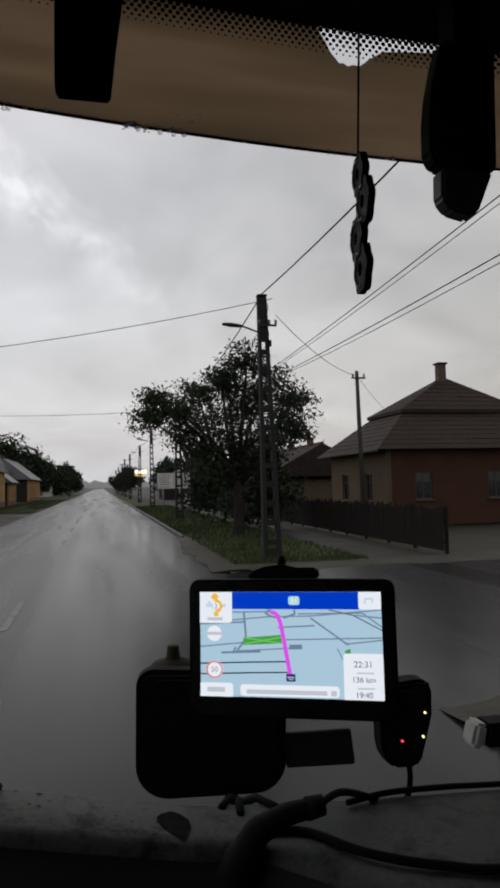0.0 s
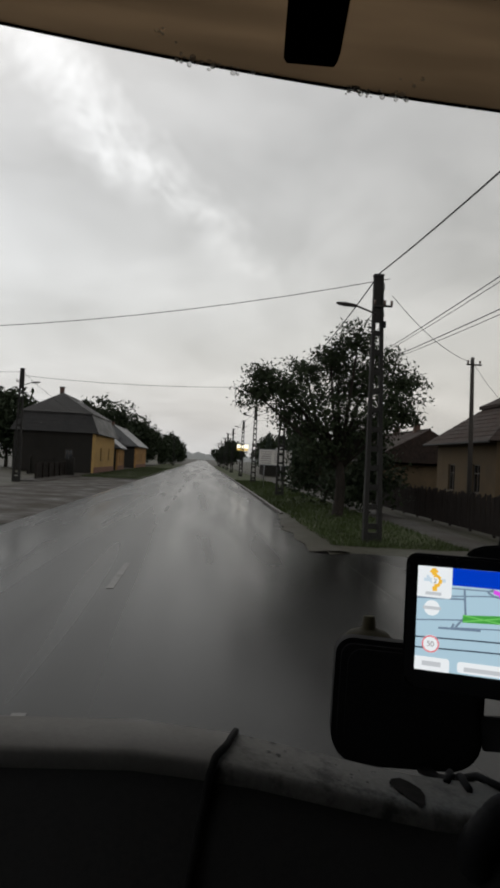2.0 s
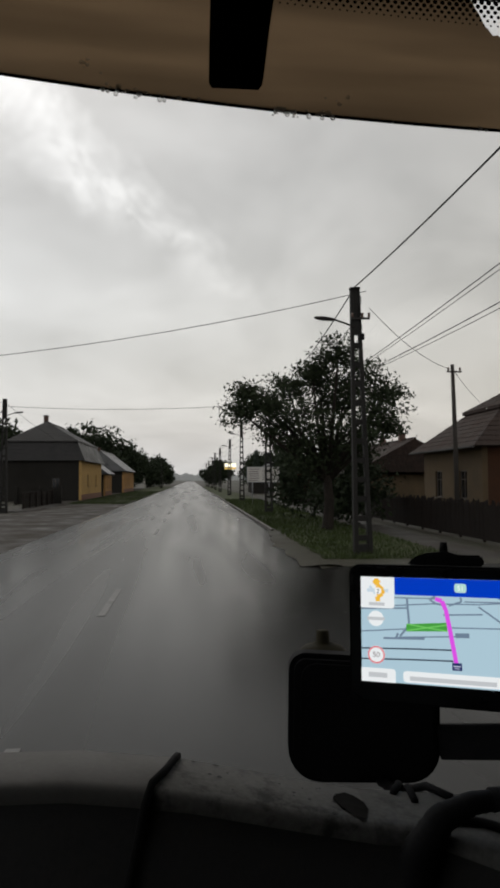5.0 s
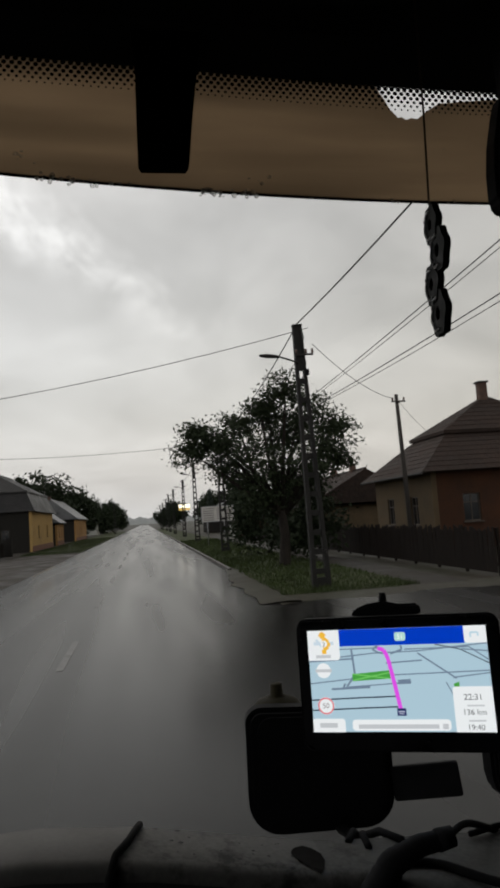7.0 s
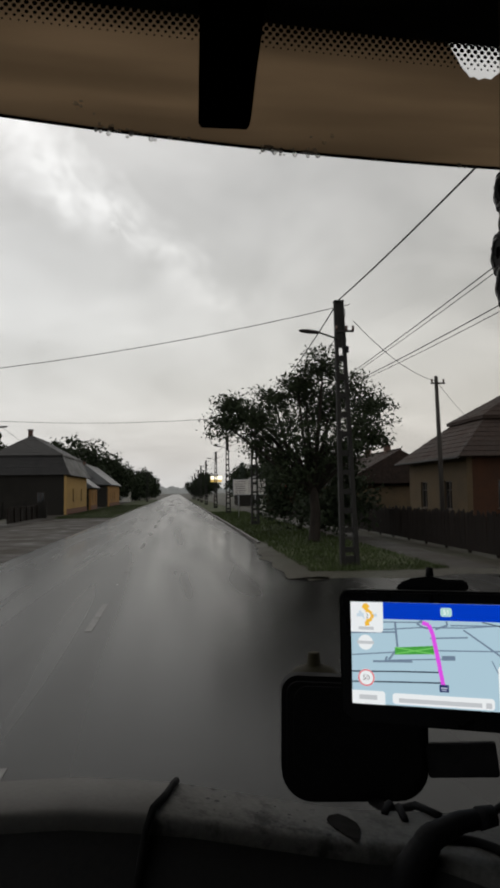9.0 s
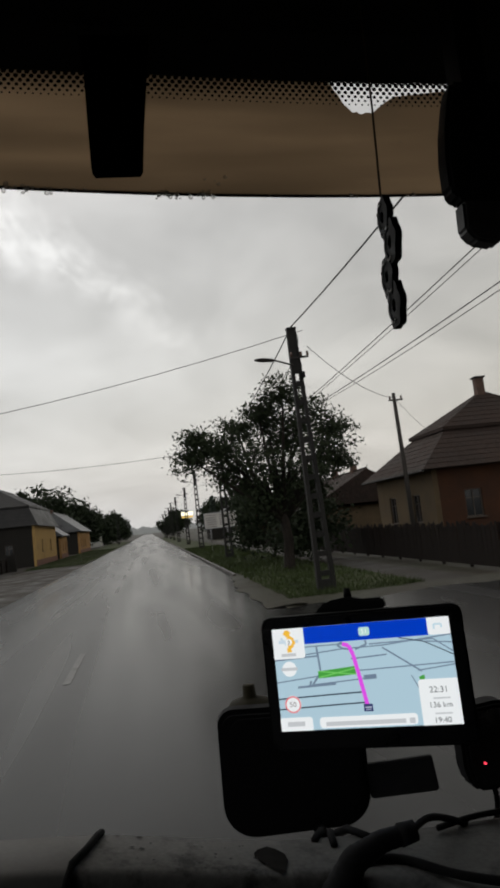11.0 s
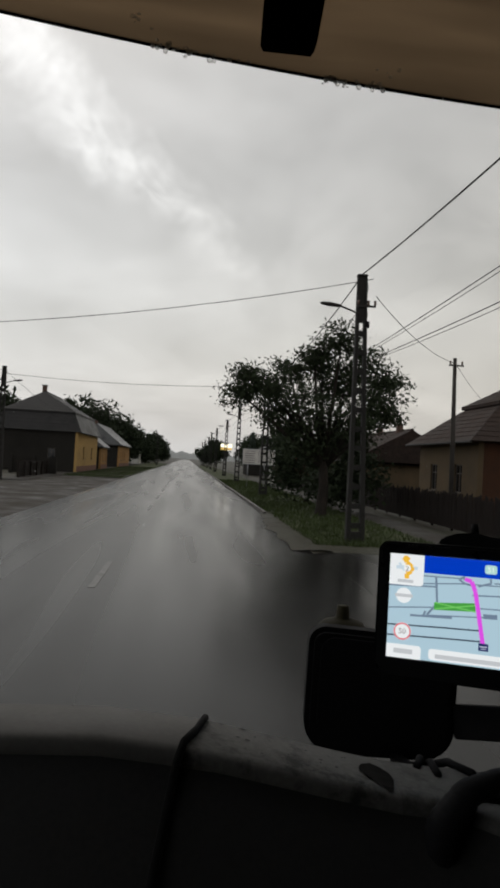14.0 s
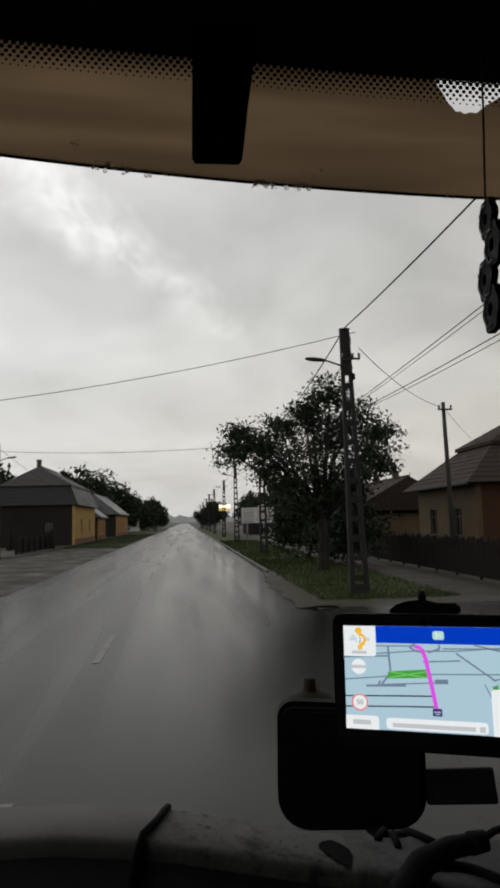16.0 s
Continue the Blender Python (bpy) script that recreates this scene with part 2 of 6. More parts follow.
ROAD = wet_road("wet_asphalt")
GROUND = mat("wet_earth", (0.036, 0.028, 0.020), 0.6, spec=0.25, vary=0.35, scale=0.25, fine=6.0, bump=0.4, alt=(0.034, 0.036, 0.02))
LAYBY = mat("wet_gravel", (0.040, 0.031, 0.022), 0.68, spec=0.18, vary=0.4, scale=0.5, fine=12.0, bump=0.45, alt=(0.024, 0.021, 0.018), rrange=0.3)
GRASS_SOIL = mat("turf", (0.036, 0.054, 0.015), 0.8, spec=0.15, vary=0.35, scale=0.8, fine=14.0, bump=0.5, alt=(0.055, 0.055, 0.03))
GRASS = mat("grass_blades", (0.044, 0.062, 0.018), 0.6, spec=0.15, vary=0.35, scale=1.5, fine=20.0, bump=0.0)
PAVING = mat("wet_concrete", (0.033, 0.028, 0.023), 0.65, spec=0.18, vary=0.35, scale=0.6, fine=25.0, bump=0.25, grime=0.5, gscale=1.2)
KERB = mat("kerb_concrete", (0.068, 0.062, 0.053), 0.55, vary=0.3, scale=2.0, fine=40.0, bump=0.3, grime=0.6, random_tint=0.12)
LINE = mat("road_paint", (0.11, 0.107, 0.10), 0.4, spec=0.3, vary=0.25, scale=3.0, fine=30.0, bump=0.1, grime=0.5)
CONCRETE = mat("pole_concrete", (0.026, 0.0245, 0.0225), 0.75, spec=0.2, vary=0.25, scale=1.6, fine=40.0, bump=0.3, grime=0.4)
STEEL = mat("galvanised_steel", (0.35, 0.35, 0.36), 0.45, metal=0.8, vary=0.2, scale=6.0, bump=0.05)
POLE_IRON = mat("rusty_dark_iron", (0.034, 0.030, 0.027), 0.65, spec=0.25, vary=0.3, scale=6.0, bump=0.1)
CABLE = mat("black_cable", (0.008, 0.008, 0.008), 0.8, spec=0.1, vary=0.2, bump=0.0)
CERAMIC = mat("insulator_glaze", (0.10, 0.06, 0.045), 0.25, vary=0.2, bump=0.0)
BARK = mat("bark", (0.026, 0.021, 0.017), 0.9, spec=0.15, vary=0.4, scale=5.0, fine=30.0, bump=0.6, stretch=(1, 1, 0.25))
LEAF = mat("foliage", (0.034, 0.044, 0.022), 0.8, spec=0.15, vary=0.45, scale=0.9, fine=9.0, bump=0.0, alt=(0.028, 0.040, 0.018))
LEAF_DARK = mat("dark_foliage", (0.035, 0.048, 0.024), 0.8, spec=0.15, vary=0.4, scale=0.7, fine=8.0, bump=0.0, alt=(0.018, 0.026, 0.013))
NEEDLE = mat("spruce_needles", (0.028, 0.045, 0.028), 0.65, vary=0.4, scale=1.2, fine=10.0, bump=0.0)
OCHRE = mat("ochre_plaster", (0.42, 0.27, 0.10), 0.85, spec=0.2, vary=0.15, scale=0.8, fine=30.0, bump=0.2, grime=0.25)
ORANGE = mat("apricot_plaster", (0.36, 0.20, 0.075), 0.85, spec=0.2, vary=0.15, scale=0.8, fine=30.0, bump=0.2, grime=0.25)
CREAM = mat("cream_plaster", (0.11, 0.079, 0.046), 0.85, spec=0.2, vary=0.15, scale=0.8, fine=30.0, bump=0.2, grime=0.3)
WHITEWALL = mat("dirty_whitewash", (0.55, 0.54, 0.50), 0.85, vary=0.15, scale=0.7, fine=30.0, bump=0.2, grime=0.35)
# grey render with the dark of walls against the sky put into its colour
GREYWALL = mat("shaded_grey_render", (0.022, 0.020, 0.017), 0.9, spec=0.2, vary=0.2, scale=0.7, fine=25.0, bump=0.25, grime=0.35)
BROWNWALL = mat("brown_brick_wall", (0.062, 0.027, 0.014), 0.85, spec=0.25, vary=0.25, scale=0.9, fine=14.0, bump=0.4, grime=0.3)
PLINTH = mat("red_brown_plinth", (0.16, 0.07, 0.045), 0.8, vary=0.25, scale=1.5, fine=25.0, bump=0.3)
TILE = mat("brown_roof_tile", (0.033, 0.021, 0.016), 0.75, spec=0.2, vary=0.3, scale=0.6, fine=5.0, bump=0.5, grime=0.35)
TILE_RED = mat("red_roof_tile", (0.30, 0.075, 0.045), 0.6, vary=0.25, scale=0.6, fine=5.0, bump=0.5, grime=0.3)
SLATE = mat("grey_roof_slate", (0.025, 0.0235, 0.0225), 0.5, spec=0.22, vary=0.25, scale=0.7, fine=6.0, bump=0.4, grime=0.25)
SHEET = mat("weathered_sheet_roof", (0.11, 0.11, 0.113), 0.38, vary=0.2, scale=0.9, fine=8.0, bump=0.2, grime=0.3)
GUTTER = mat("tarnished_zinc", (0.030, 0.028, 0.026), 0.6, spec=0.25, vary=0.25, scale=3.0, bump=0.05)
BRICK = mat("chimney_brick", (0.10, 0.058, 0.042), 0.85, vary=0.3, scale=5.0, fine=14.0, bump=0.4)
WINDOW = mat("dark_window_glass", (0.015, 0.017, 0.02), 0.08, vary=0.2, scale=1.0, bump=0.0, rrange=0.03)
FRAME_WOOD = mat("painted_window_frame", (0.07, 0.055, 0.042), 0.6, vary=0.2, scale=5.0, bump=0.1)
BROWN_WOOD = mat("stained_wood", (0.012, 0.008, 0.006), 0.7, spec=0.15, vary=0.35, scale=3.0, fine=25.0, bump=0.3, stretch=(1, 1, 0.15), random_tint=0.2)
OLD_WOOD = mat("weathered_pole_wood", (0.036, 0.030, 0.025), 0.85, vary=0.3, scale=4.0, fine=30.0, bump=0.4, stretch=(1, 1, 0.12))
SIGN_WHITE = mat("faded_sign_white", (0.60, 0.57, 0.53), 0.5, vary=0.12, scale=2.0, fine=20.0, bump=0.05, grime=0.2)
SIGN_INK = mat("sign_ink", (0.16, 0.13, 0.13), 0.6, vary=0.2, bump=0.0)
SIGN_RED = mat("sign_red", (0.50, 0.03, 0.03), 0.45, vary=0.12, bump=0.0)
CAR_PAINT = mat("dark_green_grey_car_paint", (0.020, 0.026, 0.026), 0.25, metal=0.3, vary=0.12, scale=3.0, bump=0.0)
CAR_GLASS = mat("car_glass", (0.012, 0.013, 0.014), 0.06, vary=0.1, bump=0.0, rrange=0.02)
RUBBER = mat("tyre_rubber", (0.018, 0.018, 0.018), 0.85, vary=0.3, bump=0.2)
CHROME = mat("dull_alloy", (0.45, 0.45, 0.46), 0.35, metal=0.9, vary=0.1, bump=0.0)
TAIL_RED = mat("tail_lamp_red", (0.45, 0.02, 0.03), 0.2, vary=0.1, bump=0.0)
SCRAP = mat("dull_rubber_scrap", (0.024, 0.023, 0.022), 1.0, spec=0.0, bump=0.0)
# cab
BLACK = mat("black_plastic", (0.008, 0.008, 0.009), 0.75, spec=0.15, vary=0.3, scale=20.0, fine=400.0, bump=0.1)
GLOSS_BLACK = mat("black_gloss_plastic", (0.006, 0.006, 0.007), 0.3, spec=0.3, vary=0.2, scale=15.0, fine=300.0, bump=0.0)
HEADLINER = mat("dark_headliner_cloth", (0.016, 0.016, 0.017), 0.95, vary=0.3, scale=12.0, fine=500.0, bump=0.3)
FRIT = mat("black_glass_enamel", (0.004, 0.004, 0.004), 0.9, spec=0.0, vary=0.1, bump=0.0)
DASH_TOP = mat("dusty_grey_dash_plastic", (0.128, 0.1245, 0.116), 0.7, spec=0.3, vary=0.18, scale=22.0, fine=260.0, bump=0.15, grime=0.7, gscale=1.5, glo=0.52, ghi=0.66)
DASH_CLEAN = mat("pale_grey_dash_plastic", (0.125, 0.120, 0.111), 0.65, spec=0.3, vary=0.10, scale=16.0, fine=260.0, bump=0.1, grime=0.15)
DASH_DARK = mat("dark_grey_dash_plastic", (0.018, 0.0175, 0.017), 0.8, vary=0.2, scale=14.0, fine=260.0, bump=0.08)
# dash grey for the console, taken darker to hold the shade at that end
DASH_SIDE = mat("shaded_grey_dash_plastic", (0.100, 0.097, 0.091), 0.7, spec=0.3, vary=0.2, scale=22.0, fine=260.0, bump=0.15, grime=0.6, gscale=1.5, glo=0.5, ghi=0.66)
DASH_MID = mat("mid_grey_dash_plastic", (0.10, 0.10, 0.102), 0.65, vary=0.25, scale=14.0, fine=260.0, bump=0.25, grime=0.4)
VISOR = translucent("smoked_brown_acrylic", (0.43, 0.355, 0.272))
SCREEN_GLASS = pane_glass("windscreen_glass", (0.97, 0.975, 0.97))
DROP = water("water_drop")
CUP = mat("cloudy_suction_cup", (0.024, 0.021, 0.010), 0.7, spec=0.1, vary=0.25, scale=30.0, bump=0.05)
PALE = mat("pale_plastic", (0.62, 0.60, 0.57), 0.55, vary=0.2, scale=30.0, bump=0.1)
ORNAMENT = mat("black_enamel_ornament", (0.006, 0.006, 0.006), 0.7, spec=0.12, vary=0.3, scale=60.0, bump=0.0)
ORN_EDGE = mat("worn_silver_edge", (0.30, 0.29, 0.28), 0.4, metal=0.2, vary=0.4, scale=120.0, bump=0.1)
CORD = mat("brown_cord", (0.05, 0.034, 0.022), 0.8, vary=0.3, scale=80.0, bump=0.2)

# ---------------------------------------------------------------- mesh helpers
class Shape:
    """Collects vertices and faces of one mesh."""

    def __init__(self):
        self.v, self.f = [], []

    def add(self, vs, fs):
        k = len(self.v)
        self.v += [tuple(p) for p in vs]
        self.f += [tuple(i + k for i in q) for q in fs]
        return self

    def box(self, c, s, m=None, taper=1.0):
        """A box of centre c and size s; taper scales its top."""
        x, y, z = (a / 2 for a in s)
        vs = [(-x, -y, -z), (x, -y, -z), (x, y, -z), (-x, y, -z)]
        vs += [(p[0] * taper, p[1] * taper, z) for p in vs]
        turn = m or Matrix.Identity(4)
        vs = [Vector(c) + turn.to_3x3() @ Vector(p) for p in vs]
        return self.add(vs, [(0, 3, 2, 1), (4, 5, 6, 7), (0, 1, 5, 4), (1, 2, 6, 5), (2, 3, 7, 6), (3, 0, 4, 7)])

    def prism(self, outline, depth, m):
        """An outline in the x-z plane of m, pushed depth along its y."""
        n = len(outline)
        vs = [m @ Vector((x, -depth / 2, z)) for x, z in outline] + [m @ Vector((x, depth / 2, z)) for x, z in outline]
        return self.add(vs, [tuple(range(n)), tuple(range(2 * n - 1, n - 1, -1))] + [(i, i + n, (i + 1) % n + n, (i + 1) % n) for i in range(n)])

    def tube(self, pts, r, n=8, cap=True):
        """A round tube through pts; r is one radius or one for each point."""
        pts = [Vector(p) for p in pts]
        rs = r if isinstance(r, (list, tuple)) else [r] * len(pts)
        vs, up = [], Vector((0.12, 0.31, 0.94))
        for i, p in enumerate(pts):
            d = (pts[min(i + 1, len(pts) - 1)] - pts[max(i - 1, 0)]).normalized()
            a = d.cross(up)
            if a.length < 0.05:
                a = d.cross(Vector((1, 0, 0)))
            a.normalize()
            b = d.cross(a)
            vs += [p + (a * math.cos(2 * math.pi * k / n) + b * math.sin(2 * math.pi * k / n)) * rs[i] for k in range(n)]
        fs = [(i * n + k, i * n + (k + 1) % n, (i + 1) * n + (k + 1) % n, (i + 1) * n + k) for i in range(len(pts) - 1) for k in range(n)]
        if cap:
            fs += [tuple(range(n - 1, -1, -1)), tuple(range((len(pts) - 1) * n, len(pts) * n))]
        return self.add(vs, fs)

    def loft(self, rings, closed=True):
        """Skins rings of equally many points."""
        n = len(rings[0])
        vs = [p for ring in rings for p in ring]
        last = n if closed else n - 1
        return self.add(vs, [(i * n + k, i * n + (k + 1) % n, (i + 1) * n + (k + 1) % n, (i + 1) * n + k) for i in range(len(rings) - 1) for k in range(last)])

    def ball(self, c, r, n=8, m=5):
        rx, ry, rz = r if isinstance(r, tuple) else (r, r, r)
        rings = [[(c[0] + rx * math.sin(a) * math.cos(2 * math.pi * k / n), c[1] + ry * math.sin(a) * math.sin(2 * math.pi * k / n), c[2] - rz * math.cos(a)) for k in range(n)]
                 for a in (math.pi * (i + 0.02) / (m + 0.04) for i in range(m + 1))]
        return self.loft(rings).add(rings[0], [tuple(range(n - 1, -1, -1))]).add(rings[-1], [tuple(range(n))])


def mesh_of(name, shape, material, bevel=0.0, smooth=False, segments=2):
    me = bpy.data.meshes.new(name)
    me.from_pydata(shape.v, [], shape.f)
    if bevel or smooth:
        bm = bmesh.new()
        bm.from_mesh(me)
        if bevel:
            edges = [e for e in bm.edges if len(e.link_faces) == 2 and e.calc_face_angle(0) > 0.5]
            bmesh.ops.bevel(bm, geom=edges, offset=bevel, segments=segments, affect="EDGES", clamp_overlap=True)
        for f in bm.faces:
            f.smooth = smooth
        bm.to_mesh(me)
        bm.free()
    me.materials.append(material)
    me.update()
    return me


# the street's own origin, as seen from where the lorry stands
STREET = pose(0, -7.1, 0)


def thing(name, label, category, at=(0, 0, 0), group="", kind="", turn=0.0):
    """An empty at the base of a thing, to which its parts belong."""
    ob = new(name)
    ob.empty_display_size = 0.2
    ob.matrix_world = STREET @ pose(*at, 0, 0, turn)
    return tagged(ob, label, category, group, kind)


def part(name, shape, material, parent, label="", bevel=0.0, smooth=False, segments=2):
    """One mesh under a thing or a part, in the thing's own coordinates."""
    ob = new(name, mesh_of(name, shape, material, bevel, smooth, segments))
    ob.parent = parent
    if label:
        ob["label"] = label
    return ob


def solo(name, shape, material, label, category, group="", kind="", bevel=0.0, smooth=False):
    ob = new(name, mesh_of(name, shape, material, bevel, smooth))
    ob.matrix_world = STREET.copy()
    return tagged(ob, label, category, group, kind)


def rounded(w, h, r, n=5):
    """The outline of a rounded rectangle, centred."""
    out = []
    for cx, cz, a0 in ((w / 2 - r, h / 2 - r, 0), (-w / 2 + r, h / 2 - r, 90), (-w / 2 + r, -h / 2 + r, 180), (w / 2 - r, -h / 2 + r, 270)):
        out += [(cx + r * math.cos(radians(a0 + 90 * k / n)), cz + r * math.sin(radians(a0 + 90 * k / n))) for k in range(n + 1)]
    return out


def smooth_path(pts, n=6):
    """A soft curve through the points."""
    p = [Vector(q) for q in pts]
    p = [p[0] * 2 - p[1]] + p + [p[-1] * 2 - p[-2]]
    out = []
    for i in range(1, len(p) - 2):
        a, b, c, d = p[i - 1], p[i], p[i + 1], p[i + 2]
        for k in range(n):
            t = k / n
            out.append(0.5 * (2 * b + (c - a) * t + (2 * a - 5 * b + 4 * c - d) * t * t + (3 * b - a - 3 * c + d) * t ** 3))
    return out + [p[-2]]


def arc(a, b, sag, n=12):
    """Points of a cable that hangs from a to b."""
    a, b = Vector(a), Vector(b)
    return [a.lerp(b, k / n) - Vector((0, 0, 4 * sag * (k / n) * (1 - k / n))) for k in range(n + 1)]


# ---------------------------------------------------------------- ground and road
def strip(x0, x1, y0, y1, z, nx=1, ny=1, rough=0.0, seed=0):
    s = Shape()
    for j in range(ny + 1):
        for i in range(nx + 1):
            x, y = x0 + (x1 - x0) * i / nx, y0 + (y1 - y0) * j / ny
            s.v.append((x, y, z + (rough * noise.noise(Vector((x * 0.35, y * 0.35, seed))) if rough else 0)))
    s.f = [(j * (nx + 1) + i, j * (nx + 1) + i + 1, (j + 1) * (nx + 1) + i + 1, (j + 1) * (nx + 1) + i) for j in range(ny) for i in range(nx)]
    return s


ROAD_L, ROAD_R = -6.3, 3.7
g = Shape()
far = 2200.0
g.add([(-far, -far, -0.06), (far, -far, -0.06), (far, far, -0.06), (-far, far, -0.06)], [(0, 1, 2, 3)])
solo("ground", g, GROUND, "flat muddy ground of the village, wet from rain", "ground", kind="structure")

road = Shape()
for j in range(121):
    y = -260 + 10 * j
    for i in range(9):
        x = ROAD_L + (ROAD_R - ROAD_L) * i / 8
        road.v.append((x, y, 0.06 * (1 - ((x + 1.3) / 5.0) ** 2) - 0.02))
road.f = [(j * 9 + i, j * 9 + i + 1, (j + 1) * 9 + i + 1, (j + 1) * 9 + i) for j in range(120) for i in range(8)]
road_ob = solo("road", road, ROAD, "straight two-lane asphalt road, wet and mirroring the sky", "road", kind="structure", smooth=True)
solo("road_side", strip(ROAD_R, 60, 13.5, 27.0, -0.018, 12, 6, 0.02), ROAD, "side street of wet asphalt that joins the main road", "road", kind="structure")
solo("road_lay_by", strip(-13.0, ROAD_L, 30, 78, -0.025, 6, 14, 0.03, 3), LAYBY, "puddled muddy gravel apron beside the road", "pavement", kind="structure")

# broken centre line, each dash its own piece
dash = Shape().box((0, 0, 0.003), (0.13, 3.0, 0.006))
dash_me = mesh_of("centre_dash", dash, LINE)
for k in range(52):
    o = new("centre_dash", dash_me)
    o.parent = road_ob
    o.matrix_world = STREET @ pose(-1.55, -240.0 + 9.0 * k, 0.0405)
# hole covers in the road
cover = Shape()
cover.tube([(0, 0, 0), (0, 0, 0.012)], 0.33, 20)
for x, y in ((-0.4, -168.0), (1.6, -61.0), (-3.6, -47.0)):
    o = part("hole_cover", cover, DASH_DARK, road_ob, "round iron cover in the road")
    o.matrix_world = STREET @ pose(x, y, 0.035)

# verges
solo("verge_right", strip(ROAD_R + 0.16, 8.3, 27.3, 260, 0.03, 6, 60, 0.06, 1), GRASS_SOIL, "long strip of rough green grass beside the road", "grass verge", kind="structure")
solo("verge_right_near", strip(ROAD_R + 0.16, 9.2, -260, 13.2, 0.03, 6, 60, 0.05, 5), GRASS_SOIL, "rough green grass corner beside the road", "grass verge", kind="structure")
solo("verge_left", strip(-12.6, ROAD_L - 0.05, 78.2, 260, 0.02, 6, 50, 0.08, 2), GRASS_SOIL, "uneven grass verge in front of the yellow houses", "grass verge", kind="structure")
solo("verge_left_near", strip(-12.6, ROAD_L - 0.05, -260, 29.8, 0.02, 6, 70, 0.08, 4), GRASS_SOIL, "uneven grass verge beside the road", "grass verge", kind="structure")
solo("pavement_right", strip(8.3, 9.7, 27.3, 200, 0.045, 2, 50, 0.015, 6), PAVING, "narrow concrete footpath, wet", "pavement", kind="structure")
solo("pavement_left", strip(-14.6, -12.6, 62, 240, 0.03, 2, 50, 0.02, 7), PAVING, "narrow concrete footpath along the houses", "pavement", kind="structure")
for k, y in enumerate((84.0, 104.5, 122.5, 137.0)):
    solo("driveway", strip(-12.6, ROAD_L - 0.02, y, y + 2.2, 0.085, 4, 2, 0.01, 9 + k), PAVING, "short pale concrete drive across the verge", "driveway", "drives", kind="structure")

def mud_bank(label, y_hi, y_lo, z_hi, z_lo, x0, x1, seed):
    """A ragged bank of mud that runs down from the verge to the side street."""
    s, n = Shape(), 40
    for i in range(n + 1):
        x = x0 + (x1 - x0) * i / n
        w = 0.55 * noise.noise(Vector((x * 0.9, seed, 0.3)))
        for q, z in ((0.0, z_hi), (0.35, z_hi - 0.015), (0.75, z_lo + 0.02), (1.0, z_lo - 0.02)):
            s.v.append((x, y_hi + (y_lo + w - y_hi) * q, z + 0.02 * noise.noise(Vector((x, q * 3, seed)))))
    s.f = [(i * 4 + k, (i + 1) * 4 + k, (i + 1) * 4 + k + 1, i * 4 + k + 1) for i in range(n) for k in range(3)]
    return solo("verge_bank", s, GROUND, label, "grass verge", kind="structure", smooth=True)


mud_bank("muddy ragged edge between grass and side street", 27.5, 25.9, 0.05, -0.02, 3.6, 30.0, 2.0)
mud_bank("muddy ragged edge at the grass corner", 13.0, 14.4, 0.05, -0.02, 3.6, 30.0, 5.0)

# washed-down soil and leaves over the road edge near the corner
s = Shape()
for i in range(41):
    y = 26.2 + 14.0 * i / 40
    f = min(1.0, (40.2 - y) / 6.0)
    w = (0.55 + 0.5 * noise.noise(Vector((y * 0.7, 3.0, 0.0)))) * f + 0.02
    for q, z in ((0.0, 0.006), (0.3, 0.035), (0.7, 0.055), (1.0, 0.02)):
        s.v.append((ROAD_R - w + (w + 0.55) * q, y, z + 0.012 * noise.noise(Vector((y * 2, q * 4, 1.0))) * (q > 0)))
s.f = [(i * 4 + k, i * 4 + k + 1, (i + 1) * 4 + k + 1, (i + 1) * 4 + k) for i in range(40) for k in range(3)]
solo("verge_bank", s, GROUND, "brown soil and leaves washed over the road edge", "grass verge", kind="structure", smooth=True)

# kerb stones along the right edge
stone = Shape().box((0, 0, 0.02), (0.15, 0.98, 0.20))
stone_me = mesh_of("kerb_stone", stone, KERB, 0.012, segments=1)
kerb = tagged(new("kerb"), "worn concrete kerb stones along the wet road", "kerb", kind="structure")
for k in range(98):
    y = 39.6 + k
    o = new("kerb_stone", stone_me)
    o.parent = kerb
    o.matrix_world = STREET @ pose(ROAD_R + 0.08 + 0.012 * math.sin(k * 1.7), y, 0.0, 0, 0, 0.5 * math.sin(k * 2.3))
for k in range(11):
    o = new("kerb_stone", stone_me)
    o.parent = kerb
    o.matrix_world = STREET @ pose(ROAD_R + 0.08, 2.6 + k, 0.0, 0, 0, 0.4 * math.sin(k * 1.3))


def grass_field(name, label, x0, x1, y0, y1, n, h, seed, wide=0.018):
    rng = np.random.default_rng(seed)
    s = Shape()
    xs, ys = rng.uniform(x0, x1, n), y0 + (y1 - y0) * rng.random(n) ** 1.5
    for x, y in zip(xs, ys):
        a, hh, w = rng.uniform(0, 6.28), h * rng.uniform(0.4, 1.2), wide + 0.0006 * (y - y0)
        dx, dy = math.cos(a), math.sin(a)
        lx, ly = rng.normal(0, 0.35, 2) * hh
        s.add([(x - dx * w, y - dy * w, 0.0), (x + dx * w, y + dy * w, 0.0), (x + lx, y + ly, hh + 0.03)], [(0, 1, 2)])
    return solo(name, s, GRASS, label, "grass", kind="stuff")


grass_field("grass", "wet green grass blades on the roadside verge", 3.95, 8.2, 27.4, 90, 16000, 0.16, 5)
grass_field("grass", "wet green grass blades at the near corner", 3.95, 9.1, 3.0, 13.2, 26000, 0.07, 8, 0.005)
grass_field("grass", "wet green grass blades before the houses", -12.4, -6.5, 78.4, 150, 7000, 0.2, 6)


